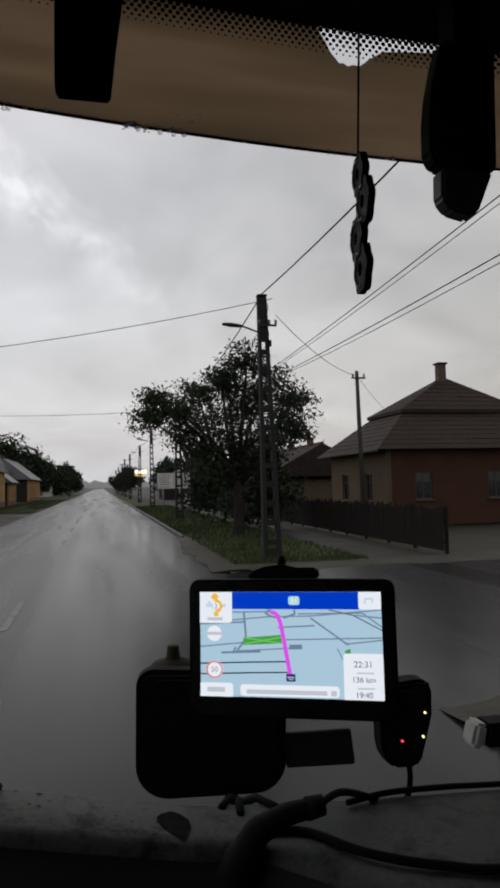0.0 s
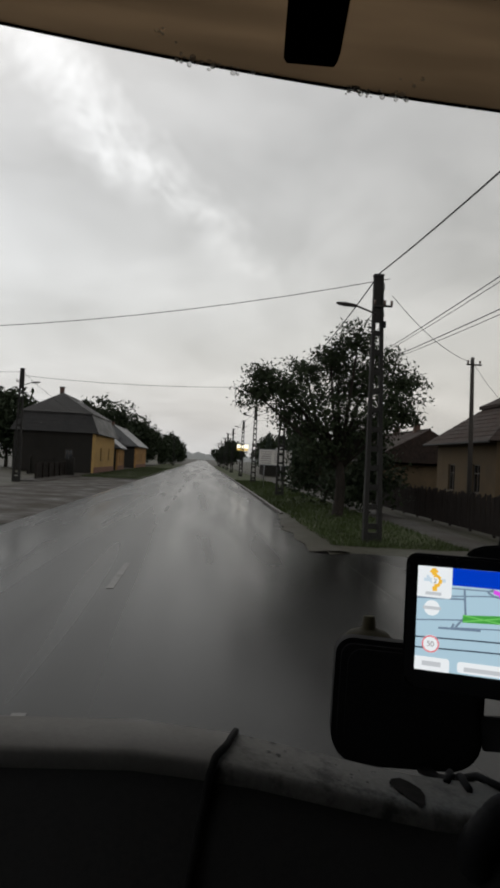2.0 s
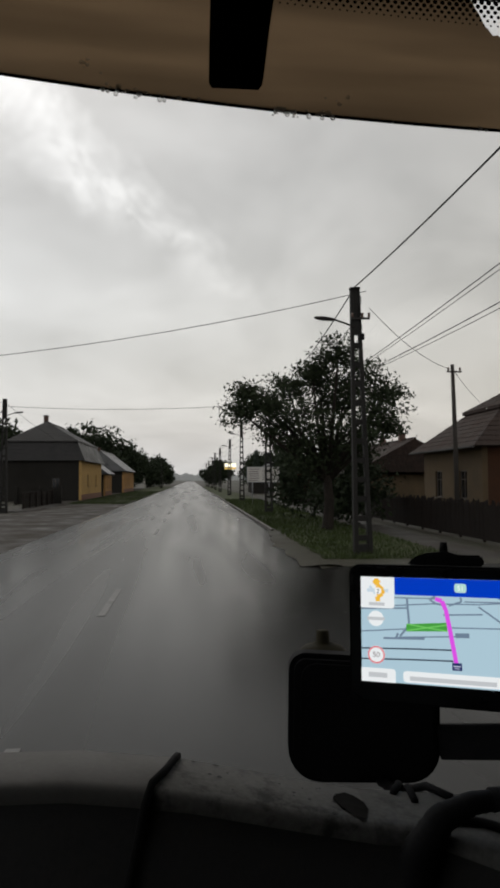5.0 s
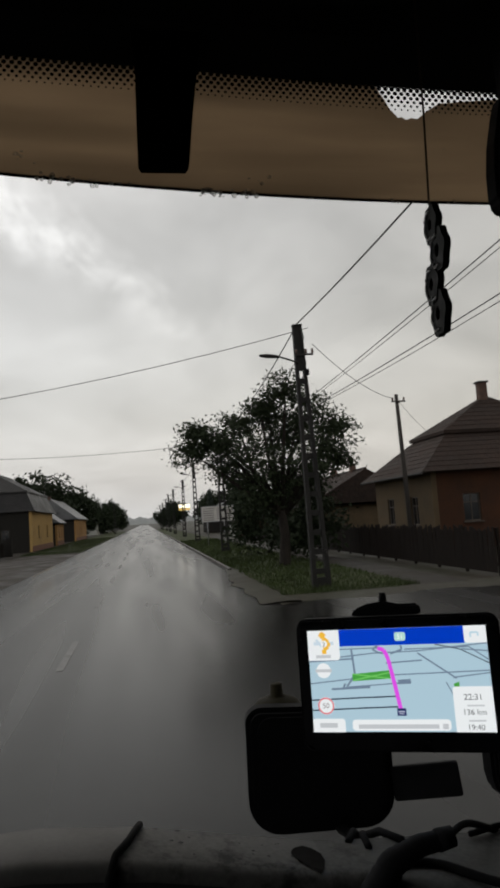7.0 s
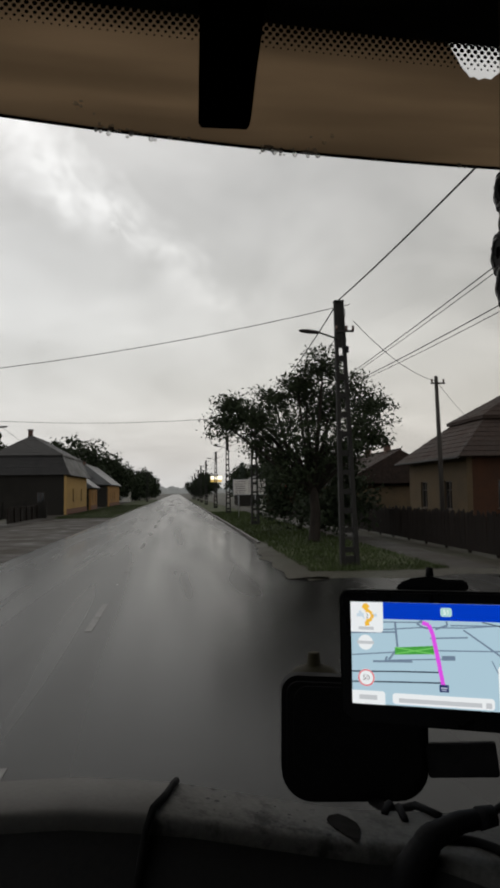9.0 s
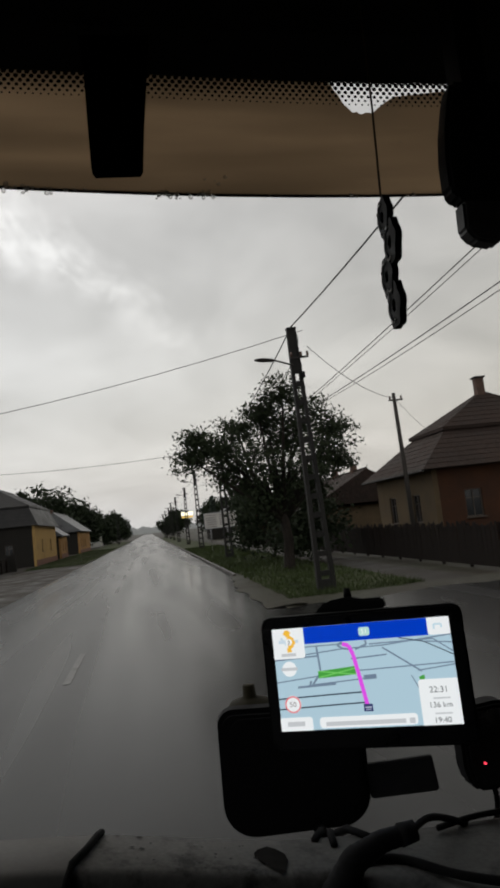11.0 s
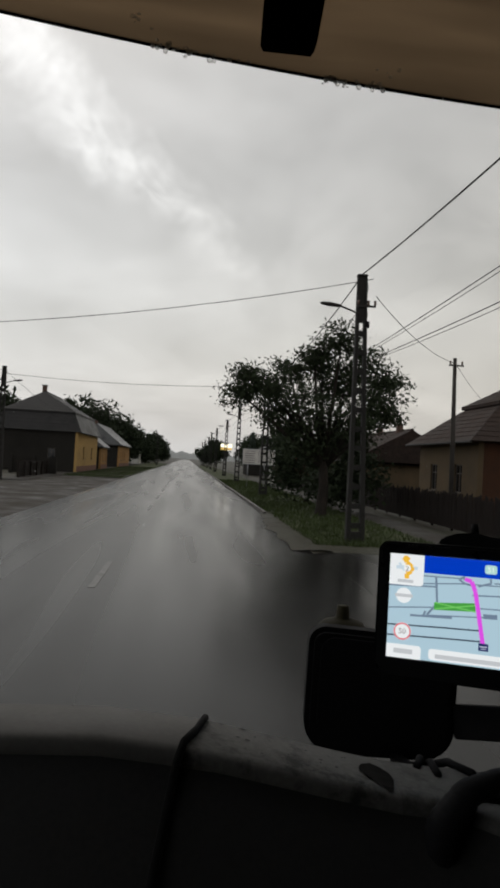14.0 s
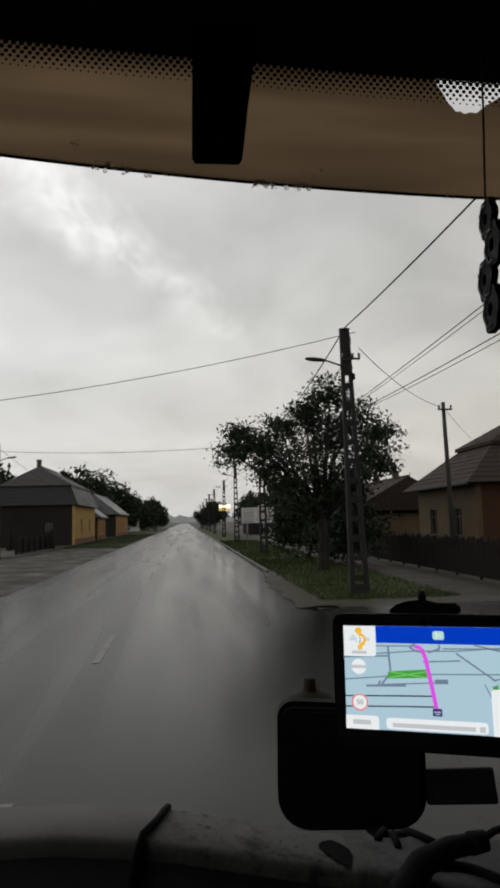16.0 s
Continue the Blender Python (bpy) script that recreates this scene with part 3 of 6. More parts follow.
# ---------------------------------------------------------------- trees
def leaf_cloud(centres, per, spread, size, rng):
    """Small folded leaves round many twig ends, as one mesh."""
    c = np.repeat(np.asarray(centres, float), per, 0)
    n = len(c)
    p = c + rng.normal(0, 1, (n, 3)) * np.asarray(spread)
    a = rng.normal(0, 1, (n, 3))
    a /= np.linalg.norm(a, axis=1)[:, None]
    b = np.cross(a, rng.normal(0, 1, (n, 3)))
    b /= np.linalg.norm(b, axis=1)[:, None] + 1e-9
    s = size * rng.uniform(0.6, 1.4, (n, 1))
    quad = np.stack([p - a * s, p + b * s * 0.42, p + a * s, p - b * s * 0.42], 1).reshape(-1, 3)
    sh = Shape()
    sh.v = [tuple(q) for q in quad.tolist()]
    sh.f = [(4 * i, 4 * i + 1, 4 * i + 2, 4 * i + 3) for i in range(n)]
    return sh


def tree(label, at, lumps, trunk_r, fork, seed, leaf=LEAF, size=0.14, twigs=26, per=22, spread=0.26, name="tree", group=""):
    """A broad-leaved tree: trunk, a limb to every lump (x, y, z, r) of its crown, and leaves at the twig ends."""
    rng = np.random.default_rng(seed)
    t = thing(name, label, "tree", at, group)
    wood, ends = Shape(), []
    base = Vector((0, 0, -0.1))
    top = Vector((rng.normal(0, 0.1), rng.normal(0, 0.1), fork))
    wood.tube([base, (0, 0, 0.15), base.lerp(top, 0.55) + Vector((rng.normal(0, 0.08), 0, 0)), top], [trunk_r * 1.5, trunk_r * 1.1, trunk_r * 0.9, trunk_r * 0.8], 9)
    for lx, ly, lz, lr in lumps:
        c = Vector((lx, ly, lz))
        mid = top.lerp(c, 0.5) + Vector(rng.normal(0, 0.2, 3).tolist())
        wood.tube([top - Vector((0, 0, 0.3)), mid, c], [trunk_r * 0.55, trunk_r * 0.32, trunk_r * 0.12], 6)
        for _ in range(twigs):
            d = rng.normal(0, 1, 3)
            d /= np.linalg.norm(d)
            far_out = 1.0 if rng.random() < 0.7 else rng.uniform(1.05, 1.6)
            e = np.array(c) + d * lr * far_out * rng.random() ** 0.45 * np.array([1, 1, 0.85])
            ends.append(e)
            if rng.random() < 0.3:
                wood.tube([c, c.lerp(Vector(e.tolist()), 0.6) + Vector(rng.normal(0, 0.1, 3).tolist()), Vector(e.tolist())], [trunk_r * 0.11, trunk_r * 0.06, trunk_r * 0.03], 4)
    part("trunk", wood, BARK, t, smooth=True)
    part("crown", leaf_cloud(ends, per, spread, size, rng), leaf, t)
    return t


def round_lumps(rng, n, rx, ry, z0, z1, r):
    out = []
    for k in range(n):
        a, f, q = rng.uniform(0, 6.28), rng.random() ** 0.5, rng.random()
        w = math.sin(math.pi * (0.16 + 0.74 * q)) ** 0.8
        out.append((rx * f * w * math.cos(a), ry * f * w * math.sin(a), z0 + (z1 - z0) * q, r * rng.uniform(0.75, 1.25)))
    return out


def spruce(label, at, h, r, seed, group=""):
    rng = np.random.default_rng(seed)
    t = thing("spruce_tree", label, "tree", at, group)
    part("trunk", Shape().tube([(0, 0, -0.1), (0, 0, h * 0.5), (0, 0, h)], [0.16, 0.1, 0.02], 7), BARK, t, smooth=True)
    ends = []
    for k in range(int(h * 3.2)):
        z = h * (0.1 + 0.88 * k / (h * 3.2))
        rr = r * (1 - z / h) + 0.08
        for j in range(9):
            a = rng.uniform(0, 6.28)
            for q in (0.35, 0.65, 0.95):
                ends.append((rr * q * math.cos(a), rr * q * math.sin(a), z - 0.28 * q * rr))
    part("crown", leaf_cloud(ends, 7, (0.11, 0.11, 0.08), 0.13, rng), NEEDLE, t)
    return t


# the big roadside tree: uneven crown over the verge
tree("broad leafy roadside tree with an uneven crown and gaps", (6.5, 39.6, 0.0),
     [(-0.7, 0, 7.7, 0.85), (0.5, -0.4, 8.25, 0.75), (1.8, 0.3, 7.5, 0.95), (-1.8, 0.4, 6.9, 0.9), (-2.9, -0.3, 6.0, 0.75), (-4.1, 0.2, 5.6, 0.7), (-3.8, 0.3, 6.6, 0.5), (-0.2, 0.6, 7.0, 0.9), (1.0, 0.2, 6.6, 0.9),
      (0.3, 0.8, 5.9, 1.1), (2.5, -0.5, 5.8, 1.0), (3.0, 0.2, 6.6, 0.6), (2.9, 0.4, 5.0, 0.7), (-1.2, -0.8, 5.3, 1.2), (1.2, -1.0, 4.9, 1.2), (-1.5, 1.0, 4.3, 1.1), (0.1, 0.6, 4.2, 1.2), (-2.4, 0.2, 4.9, 0.9), (-1.0, -0.3, 3.3, 0.9), (1.7, 0.4, 4.2, 0.8)],
     0.26, 2.6, 11, LEAF, 0.10, 32, 34, (0.34, 0.34, 0.12))
tree("dark dense shrub tree growing beside the footpath", (8.6, 43.0, 0.0), [(0, 0, 2.2, 1.3), (1.1, 0.3, 1.7, 1.1), (-1.3, -0.2, 1.7, 1.2), (0.3, 0.5, 3.2, 1.0), (-0.6, -0.8, 1.1, 1.0)],
     0.12, 0.9, 12, LEAF_DARK, 0.15, 34, 22, 0.28, "shrub")
tree("dark overgrown shrub behind the roadside tree", (7.6, 50.0, 0.0), [(0, 0, 2.0, 1.4), (-1.2, 0.2, 2.9, 1.2), (0.6, 0.3, 3.2, 1.1), (-1.4, -0.2, 1.5, 1.1), (1.2, 0, 1.4, 1.0)],
     0.12, 0.9, 13, LEAF_DARK, 0.15, 34, 22, 0.28, "shrub")
rng0 = np.random.default_rng(4)
# far right side of the road
for k, (x, y, h, w) in enumerate(((19.5, 96, 7.0, 3.0), (17.5, 128, 6.5, 2.6), (20, 150, 9, 3.5), (17, 176, 8, 3.2), (18, 205, 8, 3.4), (21, 228, 10, 4.0), (11, 262, 9, 4.0), (10, 300, 9, 4.5), (11, 350, 8, 4.0))):
    tree("leafy tree standing along the far road", (x, y, 0), round_lumps(rng0, 11, w, w, 0.28 * h, 0.9 * h, 0.26 * h), 0.2, 0.28 * h, 30 + k, LEAF_DARK, 0.02 * h + 0.14 + y * 0.0006, 22, 13, 0.05 * h, group="trees along the road")
# left side: woods behind and beyond the houses
for k, (x, y, h, w) in enumerate(((-27, 104, 10.5, 4.0), (-24, 150, 11.5, 3.6), (-22, 168, 14.5, 4.0), (-18.5, 182, 13, 4.5), (-16, 198, 11.5, 4.5), (-14, 216, 10, 4.2), (-14, 240, 9.5, 4.0), (-12, 270, 9, 4.0), (-12, 310, 8.5, 4.5), (-13, 360, 8, 4.0))):
    tree("dark leafy tree beyond the yellow houses", (x, y, 0), round_lumps(rng0, 13, w, w, 0.22 * h, 0.92 * h, 0.24 * h), 0.24, 0.25 * h, 60 + k, LEAF_DARK, 0.02 * h + 0.16 + y * 0.0006, 24, 13, 0.05 * h, group="trees behind the houses")
def far_woods():
    """A ragged line of woods on the horizon; a pale glow stands in for the rain haze."""
    m = bpy.data.materials.new("hazed_distant_woods")
    m.use_nodes = True
    t = m.node_tree
    b = t.nodes["Principled BSDF"]
    b.inputs["Base Color"].default_value = (0.05, 0.055, 0.05, 1)
    b.inputs["Roughness"].default_value = 1.0
    tc = t.nodes.new("ShaderNodeTexCoord")
    n = nd(t, "ShaderNodeTexNoise", Scale=0.06, Detail=6.0, Roughness=0.7)
    t.links.new(tc.outputs["Object"], n.inputs[0])
    mix = t.nodes.new("ShaderNodeMix")
    mix.data_type = "RGBA"
    # haze colours for the emission, since the woods give no light themselves
    mix.inputs["A"].default_value = (0.13, 0.135, 0.13, 1)
    mix.inputs["B"].default_value = (0.27, 0.27, 0.265, 1)
    t.links.new(n.outputs[0], mix.inputs["Factor"])
    t.links.new(mix.outputs["Result"], b.inputs["Emission Color"])
    b.inputs["Emission Strength"].default_value = 0.8
    s, n = Shape(), 900
    for i in range(n + 1):
        x = -1500 + 3000 * i / n
        h = 17 + 9 * noise.noise(Vector((x * 0.011, 0.0, 2.0))) + 7 * noise.noise(Vector((x * 0.05, 4.0, 2.0))) + 3.5 * noise.noise(Vector((x * 0.21, 7.0, 1.0)))
        y = 1900 + 20 * noise.noise(Vector((x * 0.02, 9.0, 1.0)))
        s.v += [(x, y, -2.0), (x, y + 6, 0.7 * h), (x, y + 14, h), (x, y + 60, -2.0)]
    s.f = [(i * 4 + k, (i + 1) * 4 + k, (i + 1) * 4 + k + 1, i * 4 + k + 1) for i in range(n) for k in range(3)]
    solo("backdrop", s, m, "line of distant woods, rain haze put in as a pale glow", "woods", kind="structure")


far_woods()
spruce("young dark spruce rising behind the roofs", (21.0, 103, 0), 9.6, 2.0, 5)
spruce("dark spruce tip behind the roofs", (17.0, 128, 0), 8.0, 1.4, 6)
spruce("dark spruce beside the road", (13.5, 150, 0), 9.0, 1.8, 7)

# ---------------------------------------------------------------- houses
def pierced(s, length, height, openings, m, thick=0.3):
    """A wall along x of m, from z 0, with openings (u, z, w, h) right through it."""
    u0 = 0.0
    def blk(a, b, c, d):
        if b - a > 0.01 and d - c > 0.01:
            s.box(m @ Vector(((a + b) / 2, thick / 2, (c + d) / 2)), (b - a, thick, d - c), m)
    for u, z, w, h in sorted(openings):
        blk(u0, u - w / 2, 0, height)
        blk(u - w / 2, u + w / 2, 0, z)
        blk(u - w / 2, u + w / 2, z + h, height)
        u0 = u + w / 2
    blk(u0, length, 0, height)


def window(parent, m, u, z, w, h, surround=None, bars=1):
    """A window unit with frame, glass bars and panes in its own opening."""
    f = Shape()
    for a, b, c, d in ((-w / 2, -w / 2 + 0.07, 0, h), (w / 2 - 0.07, w / 2, 0, h), (-w / 2 + 0.07, w / 2 - 0.07, 0, 0.07), (-w / 2 + 0.07, w / 2 - 0.07, h - 0.07, h)):
        f.box(m @ Vector((u + (a + b) / 2, 0.13, z + (c + d) / 2)), (b - a, 0.07, d - c), m)
    for k in range(bars):
        x = -w / 2 + w * (k + 1) / (bars + 1)
        f.box(m @ Vector((u + x, 0.128, z + h / 2)), (0.05, 0.06, h - 0.14), m)
    f.box(m @ Vector((u, 0.127, z + h * 0.68)), (w - 0.14, 0.055, 0.05), m)
    unit = part("window", f, FRAME_WOOD, parent, "painted wooden window frame")
    part("pane", Shape().box(m @ Vector((u, 0.15, z + h / 2)), (w - 0.1, 0.012, h - 0.1), m), WINDOW, unit, "dark glass pane")
    part("sill", Shape().box(m @ Vector((u, -0.04, z - 0.035)), (w + 0.16, 0.22, 0.06), m), surround or FRAME_WOOD, unit)


def tile_courses(points, low, high, material, roof):
    """Overlapping, slightly uneven courses of tiles laid up one slope."""
    eave = [p for p in points if p.z < (low + high) / 2]
    top = [p for p in points if p.z >= (low + high) / 2]
    p0, p1 = eave[:2]
    if (p1 - p0).cross((top[0] - p0)).z < 0:
        p0, p1 = p1, p0
    q0, q1 = (top[0], top[0]) if len(top) == 1 else sorted(top, key=lambda q: (q - p0).length)
    up = (p1 - p0).cross(q0 - p0).normalized()
    n = max(4, int((q0.lerp(q1, 0.5) - p0.lerp(p1, 0.5)).length / 0.42))
    for k in range(n):
        f0, f1 = k / n, min(1.0, (k + 1.12) / n)
        a, b, c, d = p0.lerp(q0, f0), p1.lerp(q1, f0), p1.lerp(q1, f1), p0.lerp(q0, f1)
        m = max(1, int((b - a).length / 0.9))
        s = Shape()
        for i in range(m + 1):
            lift = 0.010 * noise.noise(Vector((k * 3.7, i * 0.9, p0.x + p0.y)))
            e, g = a.lerp(b, i / m), d.lerp(c, i / m)
            s.v += [e + up * 0.004, e + up * (0.034 + lift), g + up * (0.012 + lift)]
        s.f = [(3 * i + j, 3 * i + 3 + j, 3 * i + 4 + j, 3 * i + 1 + j) for i in range(m) for j in (0, 1)]
        s.f += [(0, 1, 2), (3 * m, 3 * m + 2, 3 * m + 1)]
        part("tile_course", s, material, roof)


def house(label, at, turn, length, depth, height, rise, wall, roof, kind="gable", over=0.45, front=(), side_a=(), side_b=(), door=None, chimneys=(), plinth=None, hip=0.5, name="house", front_wall=None, courses=True, skirt=None):
    """A house with its front along its local x at y 0, going back along y. Ridge along x for 'gable' and 'hip', along y for 'cross'. A skirt (inset, rise, lip) is a lower slope of its own under the hip."""
    t = thing(name, label, "house", at, turn=turn)
    mf, mb = pose(0, 0, 0), pose(length, depth, 0, 0, 0, 180)
    ma, mc = pose(0, depth, 0, 0, 0, -90), pose(length, 0, 0, 0, 0, 90)
    holes = list(front) + ([door] if door else [])
    pierced_front = Shape()
    pierced(pierced_front, length, height, holes, mf)
    part("front_wall", pierced_front, front_wall or wall, t)
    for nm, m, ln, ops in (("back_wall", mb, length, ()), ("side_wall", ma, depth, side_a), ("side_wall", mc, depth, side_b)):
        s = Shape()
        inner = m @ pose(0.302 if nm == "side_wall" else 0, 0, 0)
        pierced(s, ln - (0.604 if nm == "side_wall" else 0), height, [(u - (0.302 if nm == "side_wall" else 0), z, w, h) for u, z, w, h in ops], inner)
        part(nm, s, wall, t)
    for u, z, w, h in front:
        window(t, mf, u, z, w, h)
    for m, ops in ((ma, side_a), (mc, side_b)):
        for u, z, w, h in ops:
            window(t, m, u, z, w, h)
    if door:
        u, z, w, h = door
        d = part("door", Shape().box((u, 0.12, z + h / 2), (w - 0.02, 0.06, h - 0.02)), BROWN_WOOD, t, "brown wooden door")
        part("handle", Shape().box((u + w * 0.36, 0.07, z + 1.0), (0.12, 0.04, 0.03)), STEEL, d)
    if plinth:
        part("plinth", Shape().box((length / 2, -0.022, 0.35), (length + 0.05, 0.04, 0.7)), PLINTH, t, "red-brown painted plinth")
    o, th = over, 0.16
    x0, x1, y0, y1, ze, zr = -o, length + o, -o, depth + o, height - 0.02, height + rise
    s = Shape()
    if skirt:
        inset, up, lip = skirt
        ring = [(x0, y0, ze), (x1, y0, ze), (x1, y1, ze), (x0, y1, ze), (x0 + inset, y0 + inset, ze + up), (x1 - inset, y0 + inset, ze + up), (x1 - inset, y1 - inset, ze + up), (x0 + inset, y1 - inset, ze + up)]
        low_roof = part("lower_roof", Shape().add(ring, [(0, 1, 5, 4), (1, 2, 6, 5), (2, 3, 7, 6), (3, 0, 4, 7), (3, 2, 1, 0), (4, 5, 6, 7)]), roof, t)
        for f in ((0, 1, 5, 4), (1, 2, 6, 5), (2, 3, 7, 6), (3, 0, 4, 7)):
            tile_courses([Vector(ring[i]) for i in f], ze, ze + up, roof, low_roof)
        part("eaves_gutter", Shape().tube([(x0, y0 - 0.04, ze - 0.06), (x1, y0 - 0.04, ze - 0.06)], 0.07, 8), GUTTER, low_roof)
        x0, x1, y0, y1, ze = x0 + inset - lip, x1 - inset + lip, y0 + inset - lip, y1 - inset + lip, ze + up + th
    if kind == "cross":
        xm = length / 2
        a = [(x0, y0, ze), (x1, y0, ze), (x1, y1, ze), (x0, y1, ze), (xm, y0 + hip, zr), (xm, y1, zr)]
        low = [(p[0], p[1], p[2] - th) for p in a]
        faces = [(0, 4, 5, 3), (1, 2, 5, 4), (0, 1, 4), (2, 3, 5)]
    else:
        ym, i = depth / 2, (min(hip * (y1 - y0) / 2, (x1 - x0) / 2 - 0.1) if kind == "hip" else 0.0)
        a = [(x0, y0, ze), (x1, y0, ze), (x1, y1, ze), (x0, y1, ze), (x0 + i, ym, zr), (x1 - i, ym, zr)]
        low = [(p[0], p[1], p[2] - th) for p in a]
        faces = [(0, 1, 5, 4), (2, 3, 4, 5), (1, 2, 5), (3, 0, 4)]
    s.add(a + low, faces + [tuple(i + 6 for i in reversed(f)) for f in faces] + [(0, 6, 7, 1), (1, 7, 8, 2), (2, 8, 9, 3), (3, 9, 6, 0)])
    r = part("roof", s, roof, t)
    if courses:
        for f in faces:
            tile_courses([Vector(a[i]) for i in f], ze, zr, roof, r)
    part("ridge", Shape().tube([Vector(a[4]) + Vector((0, 0, 0.03)), Vector(a[5]) + Vector((0, 0, 0.03))], 0.11, 8), roof, r)
    if not skirt:
        part("gutter", Shape().tube([(x0, y0 - 0.04, ze - 0.06), (x1, y0 - 0.04, ze - 0.06)], 0.07, 8), GUTTER, r)
    for cx, cy, ch in chimneys:
        c = part("chimney", Shape().box((cx, cy, zr - 0.6 + ch / 2), (0.5, 0.5, ch + 0.8)), BRICK, r, "square brick chimney", bevel=0.02)
        part("chimney_cap", Shape().box((cx, cy, zr - 0.17 + ch), (0.66, 0.66, 0.1)), CONCRETE, r)
    return t


# the left houses' side walls carry their shade as near-black colour, unlike the fronts
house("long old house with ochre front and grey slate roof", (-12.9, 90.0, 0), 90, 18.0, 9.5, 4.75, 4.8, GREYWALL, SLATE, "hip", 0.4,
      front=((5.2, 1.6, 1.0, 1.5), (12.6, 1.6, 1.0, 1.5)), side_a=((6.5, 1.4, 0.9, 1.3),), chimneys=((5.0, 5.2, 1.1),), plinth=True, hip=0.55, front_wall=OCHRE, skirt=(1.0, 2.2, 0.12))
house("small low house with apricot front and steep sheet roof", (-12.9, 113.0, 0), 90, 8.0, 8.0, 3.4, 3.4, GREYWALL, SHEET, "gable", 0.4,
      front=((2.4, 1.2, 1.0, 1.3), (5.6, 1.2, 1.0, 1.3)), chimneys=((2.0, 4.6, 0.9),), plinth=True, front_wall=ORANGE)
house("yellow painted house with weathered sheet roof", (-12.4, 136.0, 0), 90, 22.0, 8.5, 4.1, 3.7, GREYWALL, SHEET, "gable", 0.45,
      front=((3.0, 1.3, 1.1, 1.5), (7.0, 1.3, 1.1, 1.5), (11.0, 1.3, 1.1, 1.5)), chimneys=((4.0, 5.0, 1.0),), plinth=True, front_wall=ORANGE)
house("low white house far along the road", (-13.5, 206.0, 0), 90, 12.0, 8.0, 3.2, 3.0, WHITEWALL, SLATE, "gable", 0.4, front=((3, 1.1, 1.0, 1.3), (8, 1.1, 1.0, 1.3)), courses=False)
house("brown house with a large hipped tile roof and brick chimney", (15.2, 51.0, 0), -90, 9.0, 11.8, 4.15, 4.7, BROWNWALL, TILE, "hip", 0.7,
      front=((2.6, 1.3, 1.1, 1.6), (6.4, 1.3, 1.1, 1.6)), side_b=((2.2, 1.4, 1.0, 1.5), (6.6, 1.4, 1.0, 1.5)), chimneys=((4.7, 5.7, 1.0),), hip=0.86, front_wall=CREAM, skirt=(2.75, 2.25, 0.18))
house("low house with a brown tile roof beyond the brown house", (13.6, 74.0, 0), -90, 12.0, 9.0, 3.0, 2.7, CREAM, TILE, "gable", 0.5, front=((3.0, 1.0, 1.0, 1.4), (8.5, 1.0, 1.0, 1.4)), chimneys=((3.0, 4.5, 0.8), (9.0, 4.5, 0.8)))
house("house with a wide dark roof and brick red wall", (11.6, 100.0, 0), -90, 16.0, 10.0, 2.7, 2.6, BROWNWALL, TILE, "gable", 0.6, front=((3.0, 0.9, 1.2, 1.3), (8.0, 0.9, 1.2, 1.3), (13.0, 0.9, 1.2, 1.3)), chimneys=((2.0, 5.0, 0.7), (4.0, 5.0, 0.7)))
house("brown roofed house with long wing across the side street", (33.0, 34.0, 0), -90, 5.0, 16.0, 4.4, 2.4, BROWNWALL, TILE, "gable", 0.5, front=((2.5, 1.2, 1.2, 1.4),))
house("low grey house far along the road", (11.0, 140.0, 0), -90, 12.0, 8.0, 3.0, 2.8, GREYWALL, SLATE, "gable", 0.4, front=((3, 1.0, 1.0, 1.3), (8, 1.0, 1.0, 1.3)), courses=False)
house("yellow corner house with tall windows and dark slate roof", (10.0, 7.2, 0), -90, 22.0, 9.5, 4.8, 3.8, OCHRE, SLATE, "hip", 0.6,
      front=((3.2, 1.55, 1.0, 2.6), (5.2, 1.55, 1.0, 2.6), (8.2, 1.55, 1.0, 2.6), (10.4, 1.55, 1.0, 2.6), (14.4, 1.55, 1.0, 2.6), (17.2, 1.55, 1.0, 2.6)), plinth=True)
house("red painted cottage behind a wooden fence", (-15.0, 14.0, 0), 90, 8.0, 7.0, 3.0, 2.8, mat("red_paint_wall", (0.35, 0.04, 0.03), 0.8, grime=0.2), SLATE, "gable", 0.4, front=((2.5, 1.0, 1.0, 1.3), (5.5, 1.0, 1.0, 1.3)))
# shed and yard wall before the dark side of the old house
s = Shape().box((-15.6, 79.5, 0.85), (4.6, 0.22, 1.7))
for k in range(3):
    s.box((-13.4 - 2.2 * k, 79.36, 0.9), (0.34, 0.4, 1.9))
solo("yard_wall", s, GREYWALL, "low brown-grey yard wall beside the old house", "wall", bevel=0.02)


